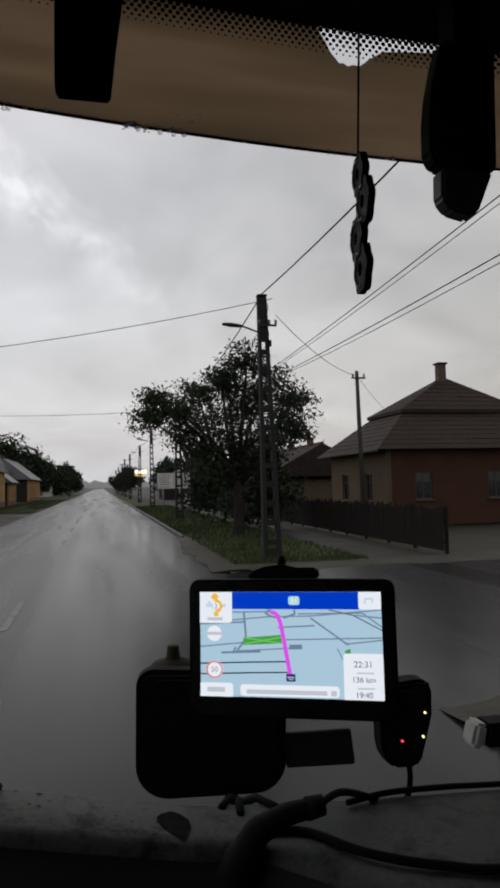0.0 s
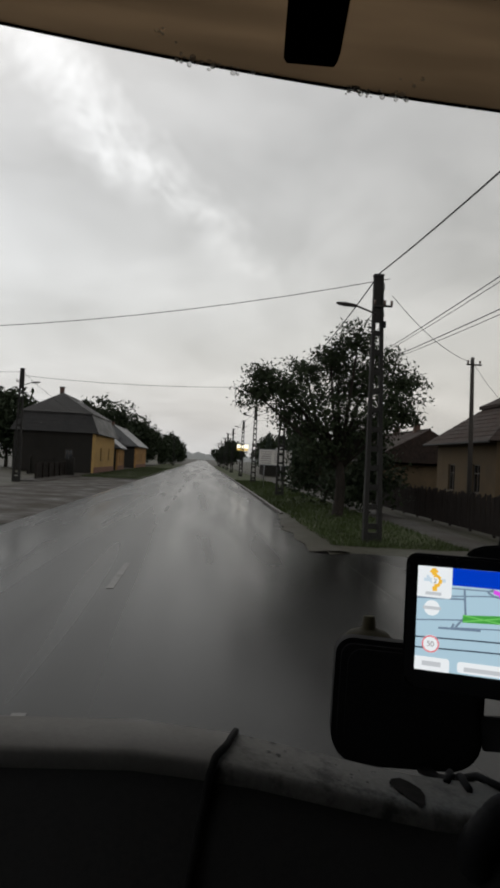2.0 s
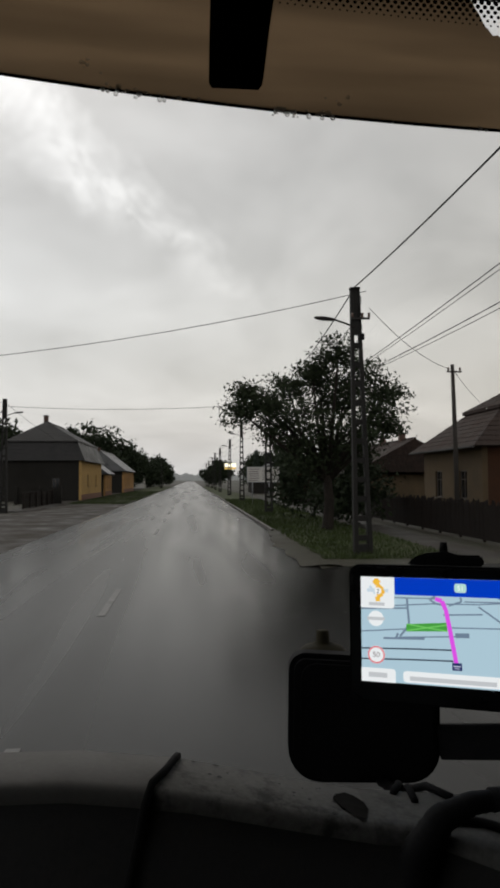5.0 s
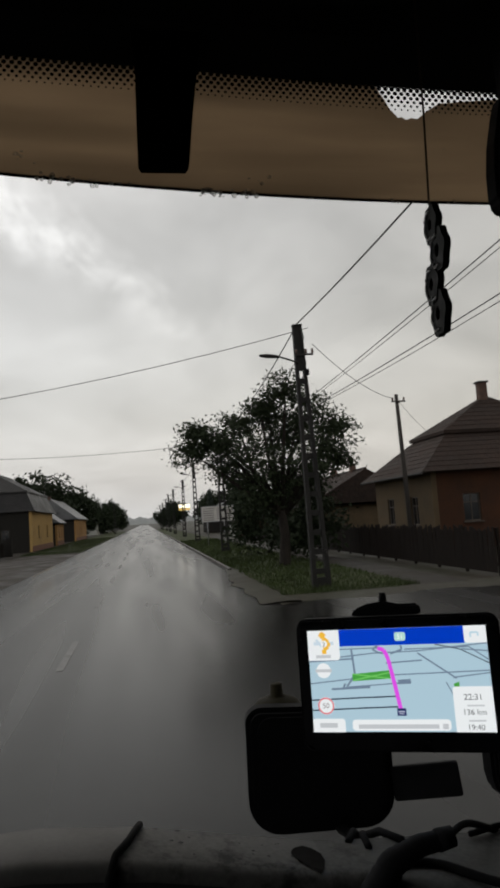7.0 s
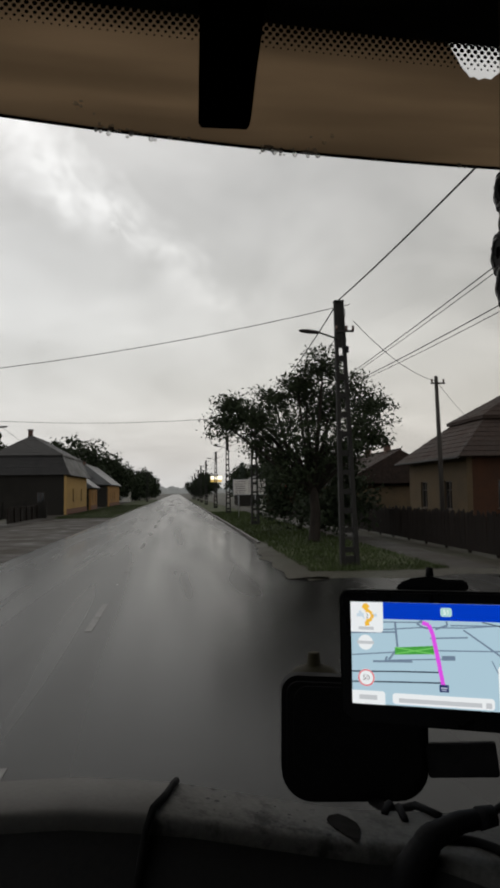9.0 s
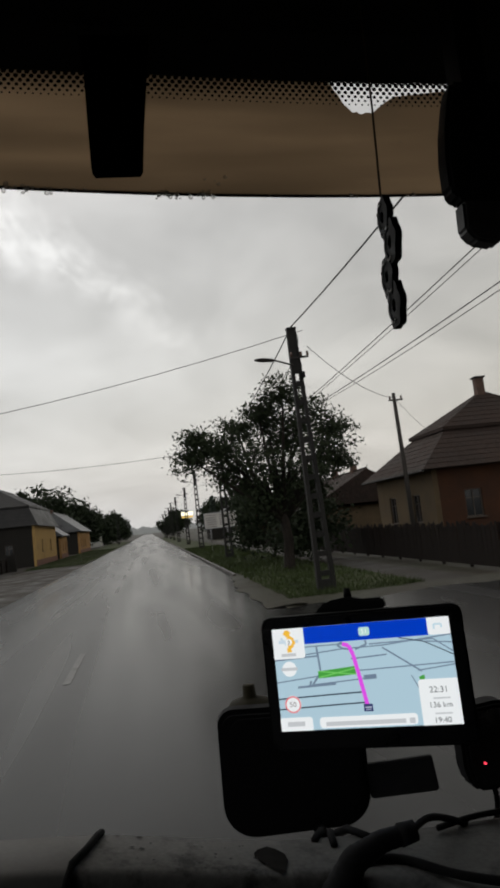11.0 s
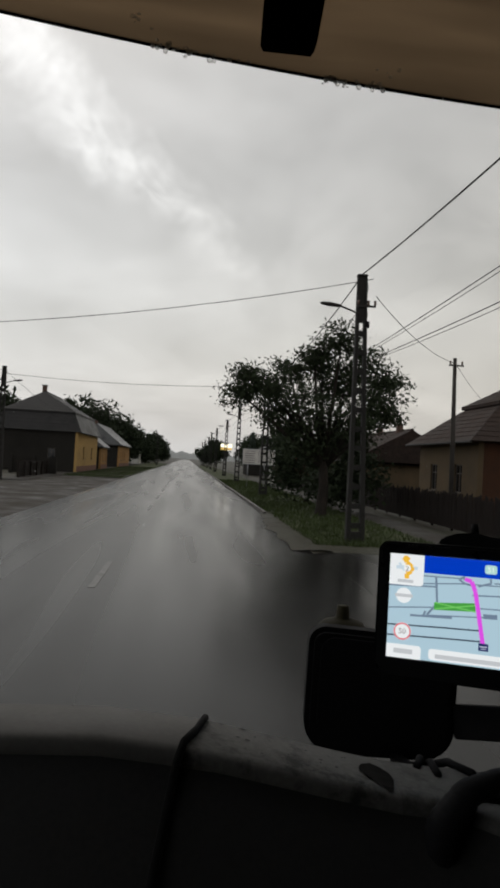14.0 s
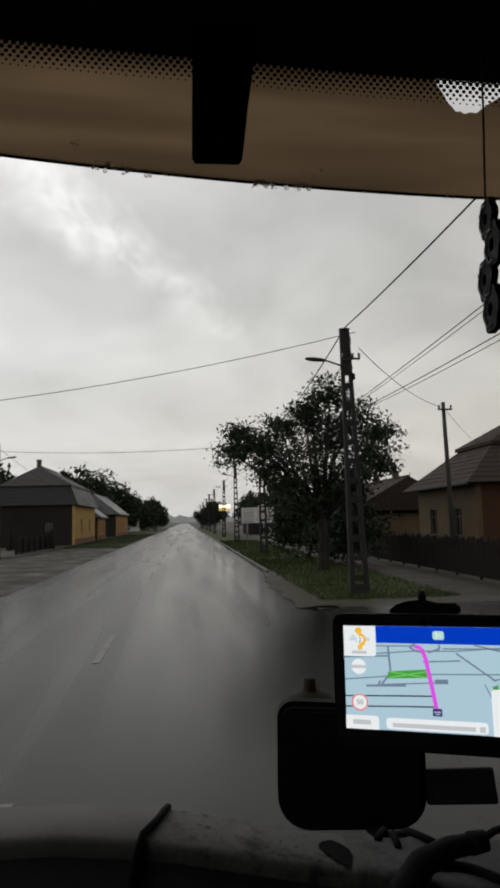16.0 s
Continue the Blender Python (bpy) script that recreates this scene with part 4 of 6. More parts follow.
# ---------------------------------------------------------------- fences
def board_fence(label, x, y0, y1, h, name="fence"):
    f = thing(name, label, "fence", (x, y0, 0))
    n = int((y1 - y0) / 0.16)
    rng = random.Random(7)
    bmes = []
    for v in range(4):
        hh = h * (0.94 + 0.04 * v)
        s = Shape()
        s.add([(-0.012, -0.068, 0.06), (0.012, -0.068, 0.06), (0.012, 0.068, 0.06), (-0.012, 0.068, 0.06), (-0.012, -0.068, hh - 0.06), (0.012, -0.068, hh - 0.06), (0.012, 0.068, hh - 0.06), (-0.012, 0.068, hh - 0.06), (-0.012, 0, hh), (0.012, 0, hh)],
              [(0, 3, 2, 1), (0, 1, 5, 4), (2, 3, 7, 6), (3, 0, 4, 8, 7), (1, 2, 6, 9, 5), (4, 5, 9, 8), (7, 8, 9, 6)])
        bmes.append(mesh_of("board", s, BROWN_WOOD))
    for k in range(n):
        o = new("board", rng.choice(bmes))
        o.parent = f
        o.matrix_basis = pose(0, 0.08 + 0.16 * k, 0, rng.uniform(-0.8, 0.8), rng.uniform(-0.8, 0.8), 0)
    for z in (0.35, h - 0.3):
        part("rail", Shape().box((0.04, (y1 - y0) / 2, z), (0.05, y1 - y0, 0.09)), BROWN_WOOD, f)
    for k in range(int((y1 - y0) / 2.4) + 1):
        part("post", Shape().box((0.1, 2.4 * k, h * 0.48), (0.1, 0.1, h * 0.98 + 0.06)), BROWN_WOOD, f)
    return f


board_fence("dark stained board fence before the brown house", 11.3, 28.4, 62.0, 1.55)
board_fence("dark board fence along the footpath", 10.6, 63.0, 83.0, 1.3)
board_fence("dark board fence beside the old house", -14.0, 66.0, 79.0, 1.4)

# ---------------------------------------------------------------- poles and overhead lines
def utility_pole(label, at, lamp=True, lean=0.0):
    """A ladder-like concrete pole with lamp arm, crossbar and insulators."""
    p = thing("utility_pole", label, "utility pole", at, "concrete poles along the road")
    p.matrix_world = STREET @ pose(*at, 0, lean, 0)
    H, w0, w1 = 8.6, 0.235, 0.105
    for sx in (-1, 1):
        a, b = sx * w0, sx * w1
        s = Shape()
        vs = []
        for z, c, t, d in ((-0.15, a, 0.075, 0.13), (H, b, 0.05, 0.085)):
            vs += [(c - t, -d, z), (c + t, -d, z), (c + t, d, z), (c - t, d, z)]
        s.add(vs, [(0, 3, 2, 1), (4, 5, 6, 7), (0, 1, 5, 4), (1, 2, 6, 5), (2, 3, 7, 6), (3, 0, 4, 7)])
        part("leg", s, CONCRETE, p, bevel=0.012, segments=1)
    z = 0.55
    while z < 7.0:
        w = w0 + (w1 - w0) * z / H
        part("rung", Shape().box((0, 0, z), (2 * w - 0.1, 0.13, 0.17)), CONCRETE, p)
        z += 0.62
    part("head", Shape().box((0, 0, 7.85), (0.13, 0.14, 1.5)), CONCRETE, p)
    part("foot", Shape().box((0, 0, 0.1), (0.36, 0.2, 0.5)), CONCRETE, p)
    part("cap", Shape().box((0, 0, 8.63), (0.34, 0.24, 0.06)), CONCRETE, p, bevel=0.015)
    part("crossbar", Shape().box((0.14, -0.11, 7.62), (0.6, 0.06, 0.06)), POLE_IRON, p)
    for x, zz in ((-0.13, 7.65), (0.2, 7.65), (0.42, 7.65)):
        part("insulator", Shape().tube([(x, -0.11, zz), (x, -0.11, zz + 0.05), (x, -0.11, zz + 0.07), (x, -0.11, zz + 0.15)], [0.025, 0.05, 0.035, 0.045], 8), CERAMIC, p, smooth=True)
    part("clamp", Shape().box((0.16, -0.12, 7.02), (0.14, 0.14, 0.2)), BLACK, p, "black cable clamp box")
    if lamp:
        arm = part("lamp_arm", Shape().tube([(-0.08, -0.1, 7.35), (-0.35, -0.1, 7.46), (-0.75, -0.1, 7.6)], 0.03, 8), POLE_IRON, p, "bent steel lamp arm", smooth=True)
        head = Shape()
        rings = []
        for t, w, h in ((0, 0.05, 0.04), (0.12, 0.10, 0.06), (0.4, 0.13, 0.075), (0.62, 0.08, 0.05), (0.68, 0.02, 0.02)):
            c = Vector((-0.70 - t, -0.1, 7.59 + 0.1 * t))
            rings.append([c + Vector((0, w * math.cos(k * math.pi / 4), h * math.sin(k * math.pi / 4))) for k in range(8)])
        head.loft(rings)
        lh = part("lamp_head", head, POLE_IRON, arm, "grey street lamp head, unlit", smooth=True)
    loop = [(0.12 + 0.05 * math.sin(k * 0.9), -0.13, 8.45 - 0.13 * k) for k in range(10)]
    part("lead", Shape().tube(loop, 0.012, 5), CABLE, p, "loose black lead")
    return p


POLE_Y = [2.0, 28.9, 57.0, 85.0, 113.0, 142.0, 171.0, 200.0, 232.0, 266.0]
first = utility_pole("ladder-like grey concrete utility pole with a street lamp arm", (5.5, 28.9, 0), True, -1.2)
for k, y in enumerate(POLE_Y):
    if y != 28.9:
        copy_thing(first, STREET @ pose(5.75 + 0.12 * math.sin(k * 2.1), y, 0, 0, (-3.5 if k == 0 else 0.8 * math.sin(k * 1.9)), 0))
for x, y in ((-14.2, 61.0), (-8.4, 205.0)):
    copy_thing(first, STREET @ pose(x, y, 0, 0, 0, 180))

w_pole = thing("wooden_pole", "thin weathered wooden pole with two insulators", "utility pole", (12.3, 38.1, 0))
part("shaft", Shape().tube([(0, 0, -0.1), (-0.06, 0, 4), (-0.14, 0, 7.75)], [0.13, 0.11, 0.085], 9), OLD_WOOD, w_pole, smooth=True)
part("crossbar", Shape().box((-0.1, -0.1, 7.4), (0.7, 0.06, 0.07)), OLD_WOOD, w_pole)
for x in (-0.38, 0.18):
    part("insulator", Shape().tube([(x, -0.1, 7.43), (x, -0.1, 7.52), (x, -0.1, 7.6)], [0.03, 0.05, 0.04], 7), CERAMIC, w_pole, smooth=True)


def overhead(pts, r, label="black overhead cable strung between poles"):
    return solo("overhead_cable", Shape().tube(pts, r, 5), CABLE, label, "cable", "overhead lines")


for a, b in zip(POLE_Y[:-1], POLE_Y[1:]):
    n = 14 if a < 60 else 8
    xa, xb = (5.3 if y == 28.9 else 5.75 for y in (a, b))
    # each line: its offset, its heights on the two poles, its sag and thickness
    lines = ((0.0, 8.62, 8.62, 0.55, 0.021), (0.18, 7.8, 7.8, 0.60, 0.011), (0.22, 7.05, 7.05, 0.5, 0.011))
    if a == 2.0:
        lines = ((0.0, 8.62, 8.66, 0.38, 0.021), (0.45, 7.4, 6.30, 0.15, 0.011), (0.48, 7.35, 6.24, 0.19, 0.008), (0.55, 6.1, 6.0, 0.2, 0.011), (0.58, 6.05, 5.95, 0.26, 0.008))
    for dx, za, zb, sag, r in lines:
        overhead(arc((xa + dx, a, za), (xb + dx, b, zb), sag, n), r)
for dx, z, sag, r in ((0.0, 8.62, 0.55, 0.021), (-0.13, 7.8, 0.6, 0.010), (0.2, 7.8, 0.75, 0.010), (0.22, 7.05, 0.5, 0.02)):
    overhead(arc((5.75 + dx, -26, z), (5.75 + dx, 2, z), sag), r)
overhead(arc((5.7, 28.9, 8.55), (-14.2, 33.0, 6.4), 0.5), 0.012, "thin service line crossing over the road")
overhead(arc((5.75, 57.0, 8.0), (-14.2, 61.0, 8.1), 0.35), 0.016, "thin service line crossing over the road")
overhead(arc((5.8, 28.9, 8.0), (12.2, 38.1, 7.5), 0.35), 0.012, "thin service line to the wooden pole")
overhead(arc((12.2, 38.1, 7.5), (19.0, 48.0, 6.2), 0.3), 0.010, "thin service line to the brown house")
overhead(arc((-14.2, 61.0, 8.4), (-14.0, 100.0, 6.2), 0.6), 0.014, "thin service line to the old house")
overhead(arc((-14.2, 33.0, 6.4), (-14.2, 61.0, 8.4), 0.5), 0.012, "thin service line beside the road")

# ---------------------------------------------------------------- signs
b = thing("signboard", "large faded white notice board on two posts", "sign", (6.7, 71.0, 0))
part("panel", Shape().box((0, 0, 2.88), (2.95, 0.06, 1.36)), SIGN_WHITE, b, bevel=0.01)
part("frame", Shape().box((0, 0.02, 3.58), (3.05, 0.08, 0.06)).box((0, 0.02, 2.18), (3.05, 0.08, 0.06)).box((-1.5, 0.02, 2.88), (0.06, 0.08, 1.34)).box((1.5, 0.02, 2.88), (0.06, 0.08, 1.34)), STEEL, b)
for k in range(6):
    part("print_bar", Shape().box((0.62, -0.034, 3.38 - 0.19 * k), (1.45, 0.008, 0.05)), SIGN_INK, b)
    part("print_bar", Shape().box((-0.85, -0.034, 3.38 - 0.21 * k), (0.95, 0.008, 0.06)), SIGN_INK, b)
for x in (-1.0, 0.55):
    part("post", Shape().tube([(x, 0.07, -0.1), (x, 0.07, 3.5)], 0.045, 8), STEEL, b, smooth=True)

r = thing("road_sign", "round red road sign with a white bar on a steel post", "sign", (7.9, 57.6, 0))
part("post", Shape().tube([(0, 0.05, -0.1), (0, 0.05, 3.0)], 0.035, 8), STEEL, r, smooth=True)
part("disc", Shape().tube([(0, 0, 2.65), (0, 0.02, 2.65)], 0.36, 24), SIGN_RED, r)
part("bar", Shape().box((0, -0.006, 2.65), (0.52, 0.008, 0.13)), SIGN_WHITE, r)

lit = thing("lit_sign", "small glowing shop sign, round above two amber panels", "sign", (12.3, 24.6, 0))
part("post", Shape().tube([(0.2, 0.1, -0.1), (0.2, 0.1, 3.9)], 0.05, 8), STEEL, lit, smooth=True)
part("ring", Shape().tube([(0, 0.0, 3.72), (0, 0.06, 3.72)], 0.27, 24), SIGN_RED, lit)
part("disc", Shape().tube([(0, -0.02, 3.72), (0, 0.0, 3.72)], 0.18, 24), glow("lit_disc", (1.0, 0.85, 0.62), 0.9), lit, "glowing white disc")
part("panel", Shape().box((0.05, 0, 3.2), (0.52, 0.1, 0.34)), glow("amber_panel", (1.0, 0.52, 0.10), 0.5), lit, "glowing amber panel")
part("panel", Shape().box((0.95, 0, 3.25), (0.85, 0.1, 0.3)), glow("orange_panel", (1.0, 0.30, 0.05), 0.5), lit, "glowing orange panel")
part("bracket", Shape().box((0.5, 0.09, 3.0), (1.8, 0.05, 0.06)), STEEL, lit)
for k in range(3):
    part("stroke", Shape().box((0.72 + 0.24 * k, -0.056, 3.25), (0.15, 0.01, 0.07)), glow("pale_amber", (1.0, 0.8, 0.45), 1.0), lit)

fs = thing("filling_station_sign", "tall glowing white and yellow sign far along the road", "sign", (13.2, 240, 0))
part("post", Shape().box((0, 0, 3.4), (0.4, 0.3, 6.8)), CONCRETE, fs)
part("panel", Shape().box((0, 0, 7.3), (3.8, 0.35, 1.2)), glow("lit_white", (1.0, 0.93, 0.72), 1.6), fs, "glowing panel")
part("panel", Shape().box((0, 0, 6.2), (3.8, 0.35, 0.6)), glow("lit_yellow", (1.0, 0.65, 0.15), 0.8), fs, "glowing amber panel")

gp = thing("gate", "white gate posts with dark boards between", "gate", (9.9, 85.0, 0))
for y in (0, 1.3, 2.6):
    part("post", Shape().box((0, y, 0.8), (0.3, 0.3, 1.7)), WHITEWALL, gp, bevel=0.02)
for y in (0.65, 1.95):
    part("leaf", Shape().box((0, y, 0.75), (0.06, 0.96, 1.2)), BROWN_WOOD, gp)

hy = thing("hydrant", "slim red pillar hydrant with a pale cap beside the pole", "hydrant", (6.45, 2.2, 0))
part("pillar", Shape().tube([(0, 0, -0.1), (0, 0, 0.05), (0, 0, 0.06), (0, 0, 0.86), (0, 0, 0.9)], [0.14, 0.14, 0.09, 0.09, 0.12], 14), SIGN_RED, hy, "red painted iron pillar", smooth=True)
part("cap", Shape().tube([(0, 0, 0.9), (0, 0, 0.97), (0, 0, 1.04)], [0.13, 0.12, 0.04], 14), SIGN_WHITE, hy, "pale cap", smooth=True)
for x in (-0.15, 0.15):
    part("outlet", Shape().tube([(x * 0.5, 0, 0.7), (x, 0, 0.7)], 0.045, 10), STEEL, hy)

# ---------------------------------------------------------------- parked car
def car(at, turn):
    c = thing("car", "dark green-grey estate car parked by the side street", "car", at, turn=turn)
    secs = []
    for y, w, zb, zt in ((-2.15, 0.72, 0.45, 0.85), (-2.1, 0.82, 0.30, 0.98), (-1.6, 0.87, 0.24, 1.02), (0.4, 0.88, 0.24, 1.0), (1.3, 0.86, 0.24, 0.95), (1.95, 0.78, 0.3, 0.82), (2.12, 0.62, 0.4, 0.7)):
        secs.append([(-w * 0.94, y, zb), (-w, y, zb + 0.12), (-w, y, (zb + zt) / 2), (-w * 0.95, y, zt), (0, y, zt + 0.03), (w * 0.95, y, zt), (w, y, (zb + zt) / 2), (w, y, zb + 0.12), (w * 0.94, y, zb)])
    s = Shape().loft(secs)
    s.add(secs[0], [tuple(range(9))]).add(secs[-1], [tuple(range(8, -1, -1))])
    body = part("body", s, CAR_PAINT, c, smooth=True)
    cab = [[(-w, y, 0.97), (-w * 0.92, y + d * 0.5, 1.25), (-w * 0.80, y + d, zt), (w * 0.80, y + d, zt), (w * 0.92, y + d * 0.5, 1.25), (w, y, 0.97)] for y, d, w, zt in ((-2.05, 0.28, 0.80, 1.44), (-1.3, 0.0, 0.83, 1.5), (-0.2, 0.0, 0.83, 1.5), (1.05, -0.7, 0.80, 1.42))]
    part("roof", Shape().loft([[(p[0], p[1], p[2] + 0.02) for p in ring[2:4]] for ring in cab], False), CAR_PAINT, body)
    part("glass", Shape().loft(cab, False).add(cab[0], [tuple(range(6))]).add(cab[-1], [tuple(range(5, -1, -1))]), CAR_GLASS, body, "dark car windows")
    for x in (-0.72, 0.72):
        part("tail_lamp", Shape().box((x, -2.13, 0.88), (0.2, 0.08, 0.28)), TAIL_RED, body, "red tail lamp", bevel=0.02)
    part("number_plate", Shape().box((0, -2.17, 0.66), (0.5, 0.02, 0.12)), SIGN_WHITE, body, "pale number plate")
    part("bumper", Shape().box((0, -2.15, 0.45), (1.6, 0.14, 0.2)), BLACK, body, bevel=0.04)
    for x in (-0.8, 0.8):
        part("roof_rail", Shape().tube([(x * 0.8, -1.5, 1.54), (x * 0.8, 0.2, 1.54)], 0.02, 6), CHROME, body)
        for y in (-1.35, 1.35):
            wl = part("wheel", Shape().tube([(x - 0.1, y, 0.31), (x + 0.1, y, 0.31)], 0.31, 20), RUBBER, c, "black tyre", bevel=0.03)
            part("rim", Shape().tube([(x - 0.11, y, 0.31), (x + 0.11, y, 0.31)], 0.19, 16), CHROME, wl, "dull alloy rim")
    return c


car((12.0, 22.6, 0.0), 8)


# ---------------------------------------------------------------- the street already passed
def red_wall(name, c):
    return mat(name, c, 0.6, vary=0.15, scale=1.0, fine=20.0, bump=0.05, grime=0.2)


house("two-storey grey house with a gable and red tile roof", (12.0, -100.0, 0), -90, 10.0, 14.0, 5.2, 3.2, mat("pale_grey_render", (0.30, 0.30, 0.29), 0.85, grime=0.3), TILE_RED, "cross", 0.6,
      front=((2.0, 3.3, 1.0, 1.5), (5.0, 3.3, 1.0, 1.5), (8.0, 3.3, 1.0, 1.5), (3.0, 0.6, 0.9, 1.6), (7.0, 0.6, 0.9, 1.6)), name="house")
house("small white house with a hipped brown tile roof", (10.5, -122.0, 0), -90, 12.0, 9.0, 3.3, 3.0, WHITEWALL, TILE, "hip", 0.5, front=((3.0, 0.9, 1.0, 1.5), (9.5, 0.9, 1.0, 1.5)), door=(6.0, 0.0, 1.0, 2.1), chimneys=((6.0, 4.5, 0.8),))
house("long white shop with a brown tile roof", (11.5, -137.0, 0), -90, 20.0, 9.0, 3.4, 2.8, WHITEWALL, TILE, "gable", 0.5, front=((4.0, 0.9, 1.4, 1.5), (9.0, 0.9, 1.4, 1.5), (14.0, 0.9, 1.4, 1.5)), door=(17.0, 0.0, 1.1, 2.1))
house("grey-green house with two tall windows and dark roof", (9.8, -36.0, 0), -90, 13.0, 10.0, 4.0, 3.2, mat("grey_green_render", (0.26, 0.28, 0.21), 0.85, grime=0.25), SLATE, "hip", 0.5, front=((2.2, 1.0, 1.0, 2.0), (4.2, 1.0, 1.0, 2.0), (9.0, 1.0, 1.0, 2.0)))
house("house with a bright red roof behind the hedge", (16.0, -72.0, 0), -90, 9.0, 9.0, 3.2, 4.2, CREAM, TILE_RED, "gable", 0.5, front=((3.0, 1.0, 1.0, 1.4),))
house("low brown house half hidden by trees", (-15.0, -82.0, 0), 90, 10.0, 8.0, 3.0, 2.8, BROWNWALL, TILE, "gable", 0.5, front=((3.0, 1.0, 1.0, 1.4), (7.0, 1.0, 1.0, 1.4)))

ad = thing("shop_sign", "wide red shop board with pale bars, on a low red fence", "sign", (9.6, -148.0, 0), turn=-90)
part("board", Shape().box((0, 0, 1.7), (4.2, 0.1, 2.0)), red_wall("shop_red", (0.45, 0.03, 0.03)), ad, bevel=0.01)
part("bar", Shape().box((0, -0.06, 2.2), (3.4, 0.02, 0.5)), SIGN_WHITE, ad, "pale lettering bar")
part("bar", Shape().box((0, -0.06, 1.4), (2.6, 0.02, 0.14)), SIGN_WHITE, ad, "pale lettering bar")
part("low_panel", Shape().box((4.6, 0, 0.75), (4.8, 0.08, 1.4)), red_wall("panel_red", (0.38, 0.04, 0.035)), ad)
for px in (-2.0, 0.0, 2.0, 4.6, 7.0):
    part("post", Shape().box((px, 0.1, 0.9), (0.1, 0.1, 1.9)), STEEL, ad)

rng1 = np.random.default_rng(8)
for k, (x, y, h, w) in enumerate(((-9.5, -128, 8.5, 3.6), (-9.0, -121, 8.0, 3.4), (-10.0, -113, 7.5, 3.2), (-11.0, -66, 5.0, 2.2), (-9.0, -20, 5.5, 2.6), (-10.5, -12, 6.0, 2.8), (8.5, -158, 9.0, 3.6))):
    tree("large dark leafy tree overhanging the road edge", (x, y, 0), round_lumps(rng1, 13, w, w, 0.2 * h, 0.92 * h, 0.2 * h), 0.24, 0.25 * h, 120 + k, LEAF, 0.17, 24, 16, 0.35, group="roadside trees")
for k, (x, y, h, w) in enumerate(((9.0, -84, 5.0, 2.4), (8.4, -79, 5.5, 2.4), (8.8, -74, 5.0, 2.4), (8.2, -69, 6.5, 2.4), (9.2, -63, 6.0, 2.6), (8.8, -58, 6.0, 2.4))):
    tree("dark dense tree of the tall hedge beside the road", (x, y, 0), round_lumps(rng1, 12, w, w, 0.12 * h, 0.9 * h, 0.22 * h), 0.14, 0.15 * h, 140 + k, LEAF_DARK, 0.17, 24, 15, 0.35, group="hedge trees")
for k, (x, y, h) in enumerate(((10.2, -26.0, 8.5), (10.8, -22.5, 9.0), (10.4, -19.0, 8.0))):
    tree("tall dark cypress-like tree before the old houses", (x, y, 0), round_lumps(rng1, 14, 0.9, 0.9, 0.08 * h, 0.92 * h, 0.8), 0.14, 0.1 * h, 150 + k, LEAF_DARK, 0.15, 24, 15, 0.28, group="cypresses")
spruce("dark spruce in a front garden", (-13.5, -88.0, 0), 9.0, 2.4, 21)
dead = thing("dead_tree", "bare half-dead tree with ragged twigs", "tree", (-8.2, -56.0, 0))
bare, ends = Shape().tube([(0, 0, -0.1), (0.1, 0, 2.4), (0.0, 0.1, 4.6), (0.15, 0, 6.6)], [0.24, 0.18, 0.1, 0.02], 8), []
for k in range(13):
    a, z = rng1.uniform(0, 6.28), rng1.uniform(2.2, 5.0)
    tip = (1.9 * math.cos(a), 1.9 * math.sin(a), z + rng1.uniform(0.2, 1.2))
    bare.tube([(0.05, 0.05, z), (0.9 * math.cos(a), 0.9 * math.sin(a), z + 0.5), tip], [0.06, 0.035, 0.012], 5)
    if z < 4.2:
        ends += [(tip[0] * q, tip[1] * q, tip[2] - 0.2) for q in (0.5, 0.75, 1.0)]
part("trunk", bare, BARK, dead, smooth=True)
part("crown", leaf_cloud(ends, 26, 0.32, 0.13, rng1), LEAF_DARK, dead)
for y in (-27.0, -55.0, -83.0, -111.0, -139.0, -167.0):
    copy_thing(first, STREET @ pose(5.75, y, 0, 0, 0.6 * math.sin(y), 0))
for a in (-167.0, -139.0, -111.0, -83.0, -55.0):
    for dx, z, sag, r in ((0.0, 8.62, 0.55, 0.021), (0.2, 7.8, 0.7, 0.009), (0.22, 7.05, 0.5, 0.014)):
        overhead(arc((5.75 + dx, a, z), (5.75 + dx, a + 28, z), sag, 8), r)
solo("pavement_passed", strip(4.2, 9.4, -165, -96, 0.05, 4, 30, 0.03, 12), PAVING, "wide muddy concrete pavement before the shop", "pavement", kind="structure")

# ---------------------------------------------------------------- the lorry's cab
STREET = Matrix.Identity(4)
XC = 0.6


def glass_y(x, z):
    return 0.73 + 0.2 * (2.85 - z) - 0.062 * ((x - XC) ** 2 - 0.281)


lorry = thing("lorry_cab", "dark interior of a lorry cab with black trim", "vehicle", (XC, 0, 0))
L = -XC


def band_drop(x):
    """How much lower the black top edge of the glass runs towards the middle of the cab."""
    return float(np.interp(x, (0.10, 0.45), (0.0012, 0.0085)))


def cab_part(name, shape, material, label="", **k):
    o = part(name, shape, material, lorry, label, **k)
    o.matrix_basis = pose(L, 0, 0)
    return o


